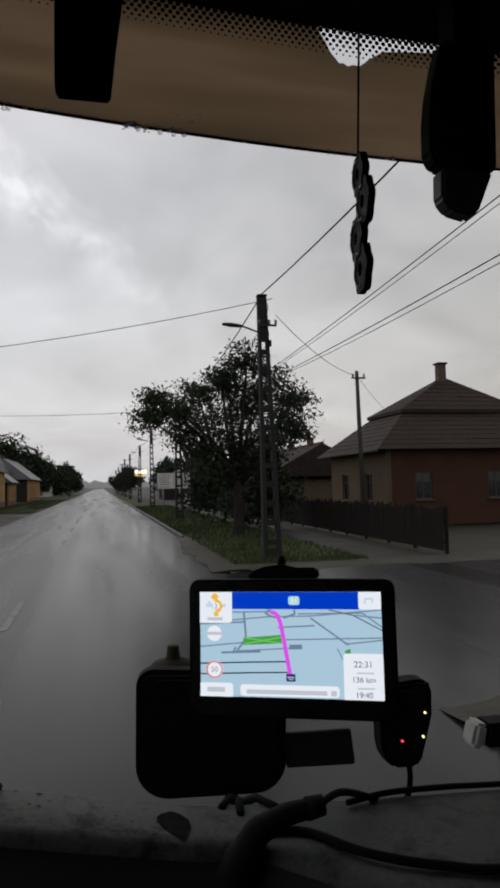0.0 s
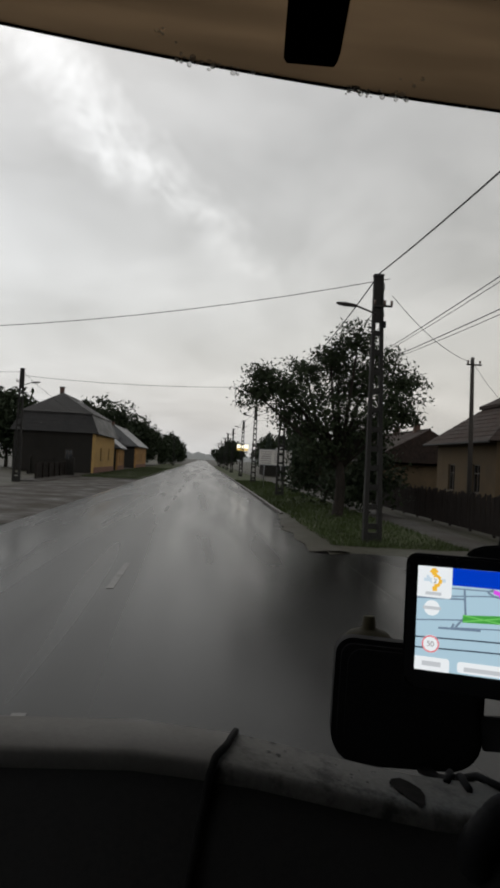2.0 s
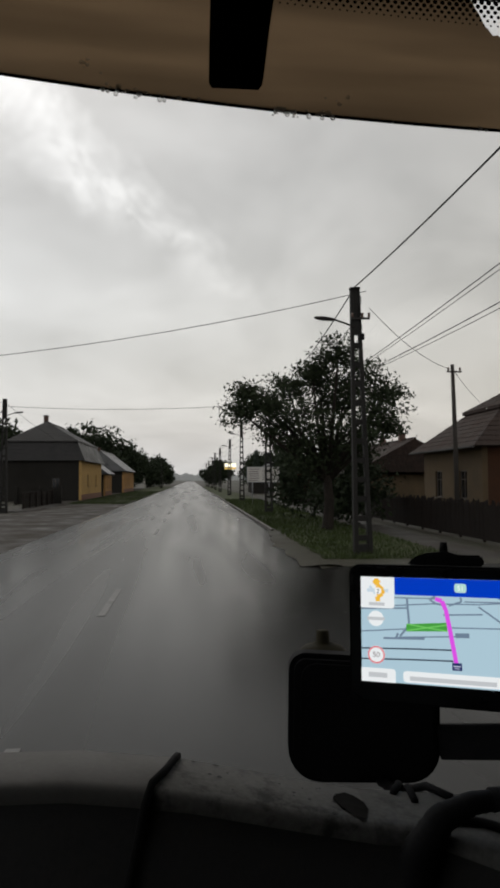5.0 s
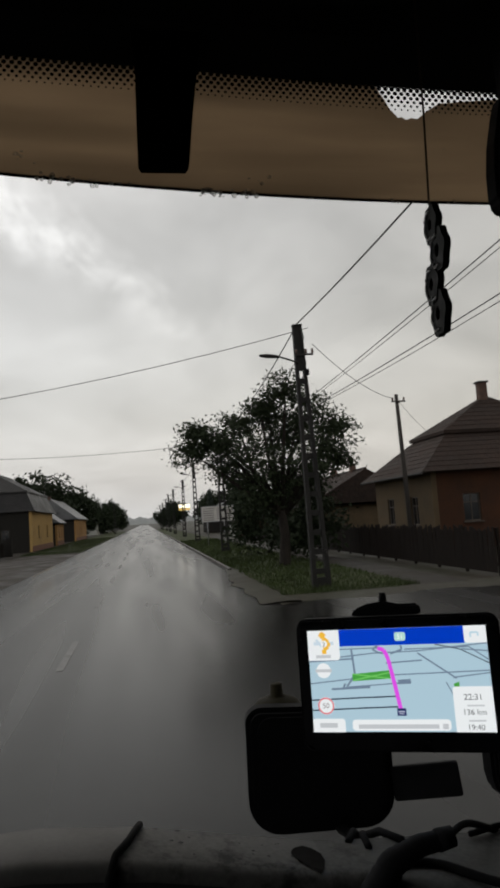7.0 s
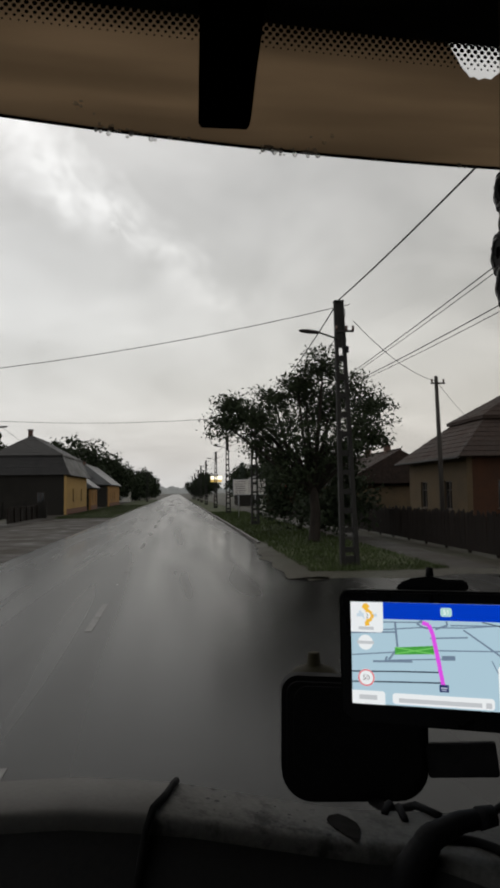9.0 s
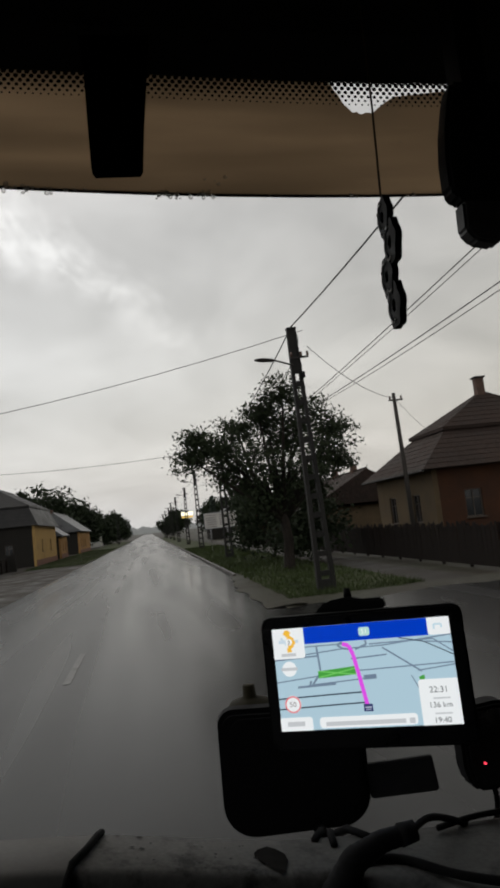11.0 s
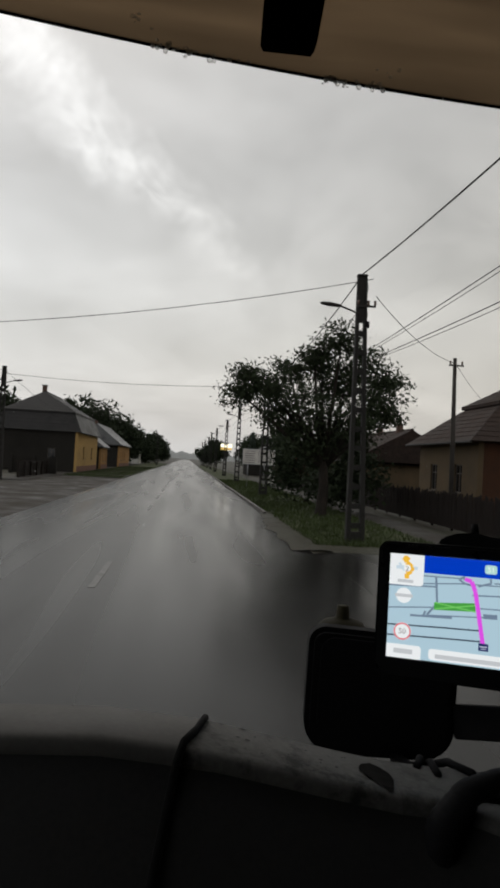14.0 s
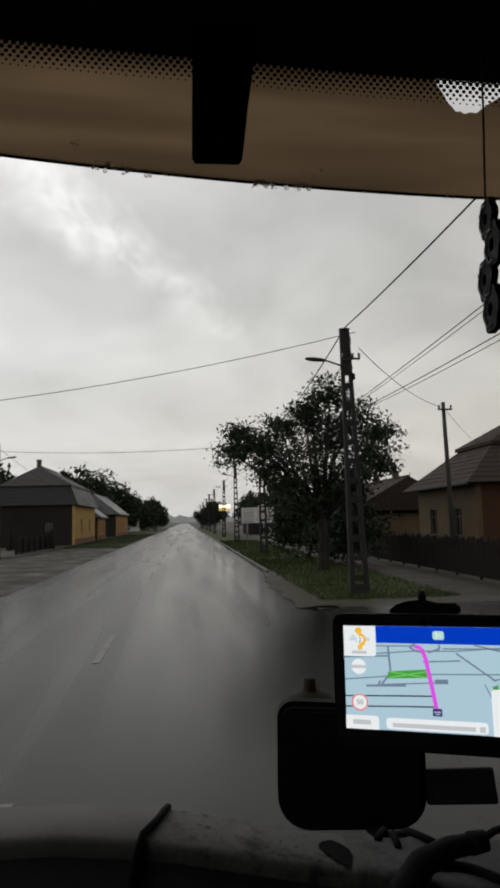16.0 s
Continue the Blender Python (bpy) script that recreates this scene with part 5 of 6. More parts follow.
cab_part("roof", Shape().box((XC, -0.42, 3.42), (2.56, 2.3, 0.08)), HEADLINER, "dark cloth headliner", bevel=0.02)
cab_part("back_wall", Shape().box((XC, -1.55, 2.2), (2.44, 0.06, 2.36)), HEADLINER)
for x in (-0.65, 1.85):
    s = Shape()
    for y0, y1, z0, z1 in ((-1.57, -0.5, 1.02, 3.38), (0.52, 0.73, 1.02, 3.38), (-0.5, 0.52, 1.02, 2.02), (-0.5, 0.52, 2.92, 3.38)):
        s.box((x, (y0 + y1) / 2, (z0 + z1) / 2), (0.06, y1 - y0, z1 - z0))
    cab_part("side_wall", s, HEADLINER)
    side = cab_part("side_window", Shape().box((x, 0.01, 2.47), (0.006, 1.02, 0.90)), SCREEN_GLASS, "clear door window")
    side.visible_shadow = False
cab_part("floor", Shape().box((XC, -0.42, 0.98), (2.44, 2.2, 0.08)), BLACK)
s = Shape()
s.loft([[(x, glass_y(x, 2.962) - 0.006, 2.962 - band_drop(x)), (x, glass_y(x, 2.962) - 0.03, 3.0), (x, 0.60, 3.375), (x, 0.78, 3.375), (x, glass_y(x, 2.98) + 0.03, 2.98)] for x in np.linspace(-0.62, 1.82, 25).tolist()])
cab_part("header_panel", s, HEADLINER, "black windscreen header trim")
for x in (-0.60, 1.80):
    cab_part("pillar", Shape().loft([[(x - 0.05, glass_y(x, z) - 0.10, z), (x + 0.05, glass_y(x, z) - 0.10, z), (x + 0.05, glass_y(x, z) + 0.05, z), (x - 0.05, glass_y(x, z) + 0.05, z)] for z in (1.9, 2.4, 3.0)]), BLACK)
cab_part("front_panel", Shape().loft([[(x, 0.86, 0.55), (x, 0.90, 1.2), (x, glass_y(x, 1.97) - 0.03, 1.955), (x, glass_y(x, 1.97) + 0.03, 1.955), (x, 1.0, 1.2), (x, 0.98, 0.55)] for x in np.linspace(-0.68, 1.88, 13).tolist()]), GLOSS_BLACK)
cab_part("chassis", Shape().box((XC, -0.6, 0.72), (1.9, 2.8, 0.44)), BLACK, bevel=0.03)
for x in (-0.42, 1.62):
    cab_part("wheel", Shape().tube([(x - 0.16, -0.2, 0.5), (x + 0.16, -0.2, 0.5)], 0.5, 28), RUBBER, "black lorry tyre", bevel=0.05)
    cab_part("wheel", Shape().tube([(x - 0.16, -1.6, 0.5), (x + 0.16, -1.6, 0.5)], 0.5, 28), RUBBER, "black lorry tyre", bevel=0.05)

# windscreen and its dotted enamel edge
xs, zs = np.linspace(-0.58, 1.78, 25).tolist(), np.linspace(1.96, 2.985, 9).tolist()
s = Shape()
for z in zs:
    s.v += [(x, glass_y(x, z), z) for x in xs]
s.f = [(j * 25 + i, j * 25 + i + 1, (j + 1) * 25 + i + 1, (j + 1) * 25 + i) for j in range(8) for i in range(24)]
screen = tagged(new("window_1"), "wide lorry windscreen, wet with rain", "windscreen", kind="structure")
pane = part("pane", s, SCREEN_GLASS, screen, smooth=True)
pane.visible_shadow = False

pitch, rowh = 0.0083, 0.0046
s = Shape()
for row in range(7):
    for k in range(int(2.3 / pitch)):
        x = -0.55 + pitch * (k + 0.5 * (row % 2))
        z = 2.9670 - band_drop(x) - rowh * row
        y = glass_y(x, z) - 0.002
        rd = (0.0041, 0.0032, 0.0029, 0.0026, 0.0022, 0.0018, 0.0012)[row]
        s.add([(x + rd * math.sin(math.pi / 4 * i), y, z + rd * math.cos(math.pi / 4 * i)) for i in range(8)], [tuple(range(8))])
part("dotted_edge", s, FRIT, screen, "black dotted enamel band")
# black bracket that hangs into the glass
m = Shape()
rings = []
for z, xa, xb in ((2.99, 0.037, 0.114), (2.955, 0.039, 0.109), (2.90, 0.038, 0.101), (2.853, 0.0375, 0.0955), (2.848, 0.041, 0.092)):
    rings.append([(xa, glass_y(0.07, z) - 0.022, z), (xb, glass_y(0.07, z) - 0.022, z), (xb, glass_y(0.07, z) - 0.003, z), (xa, glass_y(0.07, z) - 0.003, z)])
m.loft(rings).add(rings[-1], [(0, 1, 2, 3)]).add(rings[0], [(3, 2, 1, 0)])
part("sensor_bracket", m, FRIT, screen, "black plastic sensor bracket")

# rain on the glass, gathered under the sun strip
def strip_foot(x):
    d = max(-0.6, min(0.6, x - 0.3))
    return 2.8284 - 0.018 * d + 0.038 * d * d


rng = random.Random(3)
drops = Shape()
def drop(x, z, r, tall=1.0):
    y = glass_y(x, z) + 0.001
    drops.ball((x, y, z), (r, r * 0.35, r * tall), 8, 4)
for cx, cz, n, sx, sz in ((-0.058, 0.001, 14, 0.009, 0.0028), (-0.035, -0.001, 8, 0.012, 0.002), (0.118, -0.001, 18, 0.008, 0.0024), (0.13, -0.004, 8, 0.008, 0.0025), (0.165, -0.001, 12, 0.009, 0.002), (0.0, 0.0, 8, 0.03, 0.001), (-0.085, 0.018, 5, 0.006, 0.004), (0.18, 0.016, 3, 0.01, 0.003), (0.35, -0.001, 8, 0.06, 0.001)):
    for _ in range(n):
        x = rng.gauss(cx, sx)
        drop(x, strip_foot(x) + rng.gauss(cz, sz), rng.uniform(0.0010, 0.0034), rng.uniform(0.6, 1.2))
for _ in range(50):
    drop(rng.uniform(-0.5, 1.2), rng.uniform(2.2, 2.9), rng.uniform(0.0003, 0.0007))
for x, z, r in ((-0.090, 2.866, 0.0024), (0.168, 2.848, 0.0020), (0.180, 2.846, 0.0014), (0.42, 2.89, 0.0016), (-0.02, 2.90, 0.0012)):
    drop(x, z, r, 0.6)
tagged(new("rain_drops", mesh_of("rain_drops", drops, DROP, smooth=True)), "clear rain drops clinging to the windscreen", "rain drops", kind="stuff").visible_shadow = False

# smoked sun strip along the top of the glass, with a torn dip in its upper edge
def strip_top(x):
    pts = ((-0.7, 2.984), (0.307, 3.010), (0.324, 2.972), (0.331, 2.962), (0.337, 2.953), (0.343, 2.946), (0.349, 2.936), (0.354, 2.932), (0.360, 2.926), (0.365, 2.927), (0.371, 2.924), (0.378, 2.9265), (0.386, 2.9255), (0.394, 2.932), (0.403, 2.938), (0.415, 2.945), (0.507, 2.954), (0.635, 2.970), (0.770, 3.015), (1.9, 2.984))
    return min(2.984, float(np.interp(x, [p[0] for p in pts], [p[1] for p in pts])))


vx = np.unique(np.concatenate([np.linspace(-0.57, 1.77, 50), [0.307, 0.324, 0.331, 0.337, 0.343, 0.349, 0.354, 0.360, 0.365, 0.371, 0.378, 0.386, 0.394, 0.403, 0.415, 0.507, 0.635, 0.770]])).tolist()
rings = []
for x in vx:
    rows = [strip_foot(x) + (strip_top(x) - strip_foot(x)) * k / 5 for k in range(6)]
    rings.append([(x, glass_y(x, z) + 0.003, z) for z in rows] + [(x, glass_y(x, z) + 0.0045, z) for z in reversed(rows)])
visor = tagged(new("sun_strip"), "smoked brown sun strip along the top of the windscreen", "sun strip")
part("panel", Shape().loft(rings), VISOR, visor, smooth=False)
part("rim", Shape().tube([(x, glass_y(x, strip_foot(x)) + 0.004, strip_foot(x)) for x in vx], 0.0018, 6), BLACK, visor, "dark lower rim")

# wiper lying at rest along the foot of the glass
wp = thing("wiper", "black windscreen wiper at rest below the glass", "wiper", (1.3, 0.93, 1.83))
part("arm", Shape().tube([(0, 0, 0), (-0.3, 0.0, 0.05), (-0.75, 0.0, 0.075)], 0.011, 6), BLACK, wp)
part("blade", Shape().box((-0.72, -0.012, 0.085), (0.95, 0.02, 0.022)), RUBBER, wp)

# ---------------------------------------------------------------- dashboard
def ridge_z(x):
    return float(np.interp(x, (-0.65, -0.06, 0.01, 0.09, 0.145, 0.25, 0.45, 1.85), (2.234, 2.232, 2.224, 2.207, 2.196, 2.187, 2.178, 2.17)))


stations = np.linspace(-0.62, 1.82, 62).tolist()
dash_ob = thing("dashboard", "wide grey dashboard with a dusty pale ridge under the windscreen", "dashboard", (XC, 0.4, 1.05))
def dash_part(name, shape, material, label="", **k):
    o = part(name, shape, material, dash_ob, label, **k)
    o.matrix_basis = pose(-XC, -0.4, -1.05)
    return o
def sect(x, prof):
    z = ridge_z(x)
    deep = 0.085 * float(np.interp(x, (0.19, 0.27), (0.0, 1.0)))
    return [(x, y - deep * min(1.0, max(0.0, (0.49 - y) / 0.035)), z + d) for y, d in prof]
TOP = ((0.585, -0.10), (0.545, -0.03), (0.528, -0.009), (0.512, -0.0005), (0.485, 0.0005), (0.462, 0.0), (0.4565, -0.003), (0.455, -0.010), (0.455, -0.06))
def seam_x(y):
    return -0.005 + 0.26 * (y - 0.461)
for nm, cols, mt, lb in (("ridge", [x for x in stations if x < -0.03], DASH_CLEAN, "pale grey ridge panel"), ("dusty_ridge", [x for x in stations if 0.03 < x < 0.15], DASH_TOP, "dusty light grey ridge panel")):
    rings = [sect(x, TOP) for x in cols]
    edge = [(seam_x(y), y, ridge_z(seam_x(y)) + d) for y, d in TOP]
    dash_part(nm, Shape().loft(rings + [edge] if nm == "ridge" else [edge] + rings, False), mt, lb, smooth=True)
side_cols = [x for x in stations if x > 0.15]
# the console's dimness is in its base colour; the grime is dirt
dash_part("console_top", Shape().loft([sect(x, TOP) for x in [[x for x in stations if x < 0.15][-1]] + side_cols], False), DASH_SIDE, "grey console panel with its shade in the colour", smooth=True)
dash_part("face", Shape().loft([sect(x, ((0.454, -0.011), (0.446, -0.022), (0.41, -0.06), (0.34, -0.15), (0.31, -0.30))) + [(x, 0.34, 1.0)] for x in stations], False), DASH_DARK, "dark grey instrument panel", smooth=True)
dash_part("shelf", Shape().loft([[(x, 0.57, ridge_z(x) - 0.098), (x, 0.62, 2.02), (x, 0.875, 1.965), (x, 0.87, 1.05)] for x in stations], False), DASH_MID, "shelf at the foot of the windscreen")


def on_ridge(x, y, lift=0.003):
    ys, ds = [p[0] for p in TOP][::-1], [p[1] for p in TOP][::-1]
    return (x, y, ridge_z(x) + float(np.interp(y, ys, ds)) + lift)


wire = [on_ridge(0.0095, 0.513, 0.0015), on_ridge(0.007, 0.50), on_ridge(0.002, 0.48), on_ridge(-0.006, 0.461), (-0.010, 0.4525, 2.219), (-0.014, 0.440, 2.199), (-0.022, 0.405, 2.166), (-0.030, 0.345, 2.09)]
solo("black_wire", Shape().tube(wire, 0.0028, 6), CABLE, "black wire lying over the dashboard ridge", "cable", smooth=True)
# dark scrap and dirt flecks on the ridge
s = Shape()
ring = [on_ridge(0.1265 + x, 0.478 + y, 0.0012) for x, y in ((0.002, 0.020), (0.008, 0.016), (0.013, 0.008), (0.0135, -0.002), (0.009, -0.016), (0.006, -0.019), (0.0, -0.013), (-0.006, -0.004), (-0.0095, 0.007), (-0.006, 0.014))]
s.add(ring, [tuple(range(9, -1, -1))])
s.add([(p[0], p[1], p[2] - 0.001) for p in ring], [tuple(range(10))])
solo("dark_scrap", s, SCRAP, "dark scrap of rubber lying on the dashboard ridge", "scrap")
flecks = Shape()
rng = random.Random(9)
for _ in range(26):
    cx, cy = rng.uniform(0.02, 0.12), rng.uniform(0.462, 0.512)
    r = rng.uniform(0.0006, 0.0022)
    flecks.add([on_ridge(cx + r * math.cos(a) * rng.uniform(0.6, 1.3), cy + r * math.sin(a) * rng.uniform(0.6, 1.3), 0.0004) for a in (0, 1, 2, 3.1, 4.2, 5.2)], [(0, 1, 2, 3, 4, 5)])
tagged(new("dirt_flecks", mesh_of("dirt_flecks", flecks, DASH_DARK)), "dark dirt flecks on the dusty ridge", "dirt", kind="stuff")

# ---------------------------------------------------------------- navigation device
NC = Vector((0.2345, 0.5555, 2.298))
u_ax = Vector((0.1425, -0.0610, 0.0015)).normalized()
w_ax = Vector((0.003, 0.0055, 0.0870)).normalized()
n_ax = w_ax.cross(u_ax).normalized()
w_ax = u_ax.cross(n_ax).normalized()
NAV = Matrix(((u_ax.x, n_ax.x, w_ax.x, NC.x), (u_ax.y, n_ax.y, w_ax.y, NC.y), (u_ax.z, n_ax.z, w_ax.z, NC.z), (0, 0, 0, 1)))
nav = new("navigation_device")
nav.matrix_world = NAV
tagged(nav, "black navigation device with a glowing map, on a windscreen mount", "navigation device")
W2, H2 = 0.077, 0.0433
case = Shape().prism(rounded(0.176, 0.114, 0.009), 0.016, pose(0.0005, 0.0095, -0.0035))
part("case", case, BLACK, nav, bevel=0.002)
part("bezel", Shape().prism(rounded(0.172, 0.110, 0.008), 0.001, pose(0.0005, 0.0012, -0.0035)), GLOSS_BLACK, nav)


def uv(u, v):
    return (-W2 + 2 * W2 * u, H2 - 2 * H2 * v)


layer_no = [0]
def screen_part(name, polys, color, parent, label="", strength=1.0):
    """Lit shapes of the display, each a hair above the last."""
    layer_no[0] += 1
    s, y = Shape(), -0.00004 * layer_no[0] + 0.0006
    for poly in polys:
        pts = [uv(*p) for p in poly]
        s.add([(x, y, z) for x, z in pts], [tuple(range(len(pts)))])
    return part(name, s, glow("screen_" + name, color, strength), parent, label)


def rect(u0, v0, u1, v1):
    return [(u0, v0), (u0, v1), (u1, v1), (u1, v0)]


def rrect(u0, v0, u1, v1, r=0.03, square=()):
    """A box with soft corners, but for those named square: 0 top right, then clockwise."""
    out = []
    for n, (cu, cv, a0) in enumerate(((u1 - r / 1.78, v0 + r, -90), (u1 - r / 1.78, v1 - r, 0), (u0 + r / 1.78, v1 - r, 90), (u0 + r / 1.78, v0 + r, 180))):
        if n in square:
            out.append(((u1, v0), (u1, v1), (u0, v1), (u0, v0))[n])
            continue
        out += [(cu + r / 1.78 * math.cos(radians(a0 + 30 * k)), cv + r * math.sin(radians(a0 + 30 * k))) for k in range(4)]
    return out


def line(pts, w):
    out = []
    for (a, b), (c, d) in zip(pts[:-1], pts[1:]):
        dx, dy = (c - a) * 1.78, d - b
        q = math.hypot(dx, dy) or 1
        ox, oy = -dy / q * w / 1.78, dx / q * w
        out.append([(a - ox, b - oy), (c - ox, d - oy), (c + ox, d + oy), (a + ox, b + oy)])
    return out


def disc(u, v, r, n=18):
    return [(u + r * math.cos(a) / 1.78, v + r * math.sin(a)) for a in (2 * math.pi * k / n for k in range(n))]


disp = screen_part("display", [rect(0, 0, 1, 1)], (0.40, 0.56, 0.65), nav, "glowing pale blue map display", 1.0)
for pts, w in (([(0, 0.30), (0.38, 0.24), (0.62, 0.23), (1, 0.17)], 0.006), ([(0, 0.53), (0.4, 0.46), (1, 0.43)], 0.006), ([(0.2, 0.57), (0.55, 0.53)], 0.006), ([(0.25, 0.20), (0.26, 0.45), (0.21, 0.56)], 0.010),
               ([(0.62, 0.25), (0.82, 0.50)], 0.008), ([(0.55, 0.21), (0.9, 0.20), (1, 0.33)], 0.006), ([(0.0, 0.20), (0.4, 0.19)], 0.006), ([(0.44, 0.34), (0.64, 0.32)], 0.007), ([(0.0, 0.31), (0.25, 0.29)], 0.008), ([(0.12, 0.585), (0.34, 0.57)], 0.010), ([(0.2, 0.53), (0.19, 0.575)], 0.010), ([(0.5, 0.525), (0.57, 0.52)], 0.022), ([(0.40, 0.17), (0.37, 0.20), (0.40, 0.235), (0.45, 0.25)], 0.009), ([(0.53, 0.17), (0.535, 0.21), (0.47, 0.25)], 0.009), ([(0.8, 0.49), (1, 0.45)], 0.006), ([(0.76, 0.53), (0.80, 0.68)], 0.005), ([(0.86, 0.22), (1, 0.245)], 0.006)):
    screen_part("street", line(pts, w), (0.15, 0.21, 0.29), disp)
for pts, w in (([(0, 0.69), (0.3, 0.67), (0.5, 0.66)], 0.007), ([(0, 0.79), (0.3, 0.77), (0.5, 0.76)], 0.007), ([(0.72, 0.17), (0.85, 0.22), (1, 0.36)], 0.005)):
    screen_part("dark_street", line(pts, w), (0.03, 0.05, 0.08), disp)
for q in ([(0.245, 0.44), (0.455, 0.41), (0.46, 0.49), (0.245, 0.51)], [(0.8, 0.55), (0.83, 0.53), (0.83, 0.62), (0.81, 0.64)]):
    screen_part("park", [q], (0.06, 0.33, 0.05), disp)
screen_part("park_path", line([(0.25, 0.50), (0.46, 0.43)], 0.006) + line([(0.25, 0.44), (0.46, 0.49)], 0.006), (0.16, 0.55, 0.12), disp)
screen_part("route", line([(0.40, 0.19), (0.435, 0.21), (0.455, 0.30), (0.475, 0.50), (0.49, 0.66), (0.505, 0.82)], 0.020), (0.70, 0.08, 0.75), disp, "magenta route line")
screen_part("position_marker", [rect(0.48, 0.775, 0.53, 0.845)], (0.02, 0.03, 0.12), disp)
screen_part("marker_bar", [rect(0.487, 0.80, 0.523, 0.812), rect(0.492, 0.822, 0.518, 0.83)], (0.45, 0.48, 0.60), disp)
screen_part("header", [rect(0.185, 0, 0.88, 0.165)], (0.0, 0.04, 0.50), disp, "deep blue header bar")
for q in (rrect(0, 0, 0.183, 0.30, 0.03, (0, 2, 3)), rrect(0.88, 0, 1, 0.165, 0.03, (0, 1, 3)), rrect(0.79, 0.575, 1, 1, 0.03, (0, 1, 2)), rrect(0, 0.87, 0.185, 1, 0.03, (1, 2, 3)), rrect(0.225, 0.88, 0.765, 0.985), disc(0.082, 0.40, 0.075), disc(0.082, 0.745, 0.085)):
    screen_part("white_box", [q], (0.80, 0.83, 0.84), disp, "white display box")
screen_part("side_road", line([(0.035, 0.13), (0.15, 0.13)], 0.016) + line([(0.05, 0.09), (0.08, 0.16)], 0.012), (0.55, 0.66, 0.74), disp)
screen_part("turn_arrow", line([(0.085, 0.03), (0.09, 0.08), (0.12, 0.12), (0.118, 0.16), (0.092, 0.19), (0.095, 0.235)], 0.022) + line([(0.07, 0.06), (0.085, 0.02), (0.105, 0.055)], 0.014), (0.85, 0.48, 0.04), disp, "yellow turn arrow")
screen_part("turn_island", [disc(0.095, 0.135, 0.034)], (0.85, 0.86, 0.86), disp)
screen_part("menu_icon", line([(0.915, 0.11), (0.915, 0.065), (0.955, 0.065), (0.955, 0.10)], 0.009), (0.50, 0.66, 0.74), disp)
screen_part("shield", [rrect(0.5, 0.04, 0.562, 0.125, 0.02)], (0.42, 0.66, 0.62), disp)
ring = []
for k in range(18):
    a0, a1 = 2 * math.pi * k / 18, 2 * math.pi * (k + 1) / 18
    ring.append([(0.082 + r0 * math.cos(a) / 1.78, 0.745 + r0 * math.sin(a)) for r0, a in ((0.083, a0), (0.083, a1), (0.069, a1), (0.069, a0))])
screen_part("limit_ring", ring, (0.72, 0.16, 0.19), disp, "red speed limit ring")
for q in (rect(0.04, 0.91, 0.14, 0.955), rect(0.26, 0.925, 0.70, 0.965), rect(0.72, 0.92, 0.75, 0.97), rect(0.045, 0.245, 0.13, 0.275), rect(0.035, 0.385, 0.13, 0.415), rect(0.86, 0.745, 0.95, 0.76), rect(0.86, 0.885, 0.95, 0.9)):
    screen_part("grey_bar", [q], (0.52, 0.54, 0.56), disp)


def text_part(words, u, v, size, color, parent):
    c = bpy.data.curves.new("words", "FONT")
    c.body, c.size, c.align_x, c.align_y = words, size, "CENTER", "CENTER"
    tmp = bpy.data.objects.new("words", c)
    scene.collection.objects.link(tmp)
    me = bpy.data.meshes.new_from_object(tmp)
    bpy.data.objects.remove(tmp)
    layer_no[0] += 1
    x, z = uv(u, v)
    me.transform(pose(x, -0.00004 * layer_no[0] + 0.0006, z, 90, 0, 0))
    me.materials.clear()
    me.materials.append(glow("screen_words", color, 1.0))
    o = new("words", me)
    o.parent = parent
    return o


INK = (0.08, 0.09, 0.10)
text_part("22:31", 0.895, 0.675, 0.0070, INK, disp)
text_part("136 km", 0.895, 0.815, 0.0064, INK, disp)
text_part("19:40", 0.895, 0.955, 0.0064, INK, disp)
text_part("50", 0.082, 0.745, 0.0062, (0.22, 0.18, 0.19), disp)
text_part("51", 0.532, 0.085, 0.0055, (0.9, 0.95, 0.9), disp)
text_part("2", 0.095, 0.14, 0.0055, INK, disp)
# mount: ball arm and suction cup on the glass
mount = Shape().prism([(-0.032, 0.0), (-0.027, 0.007), (-0.016, 0.011), (0.0, 0.013), (0.012, 0.010), (0.030, 0.010), (0.032, 0.007), (0.032, 0.0)], 0.016, pose(-0.008, 0.026, 0.0525))
part("mount_foot", mount, BLACK, nav, bevel=0.002)
part("mount_knob", Shape().tube([(-0.009, 0.026, 0.064), (-0.009, 0.026, 0.073)], [0.004, 0.003], 10), BLACK, nav, smooth=True)
inv = NAV.inverted()
cup_at = Vector((0.345, glass_y(0.345, 2.235), 2.235))
part("arm", Shape().tube([(0.008, 0.018, 0.0), (0.008, 0.06, 0.0), inv @ (cup_at - Vector((0, 0.025, 0)))], 0.011, 10), BLACK, nav, smooth=True)
part("suction_cup", Shape().tube([inv @ (cup_at - Vector((0, 0.028, 0))), inv @ (cup_at - Vector((0, 0.012, 0))), inv @ (cup_at - Vector((0, 0.001, 0)))], [0.014, 0.024, 0.034], 20), BLACK, nav, smooth=True)

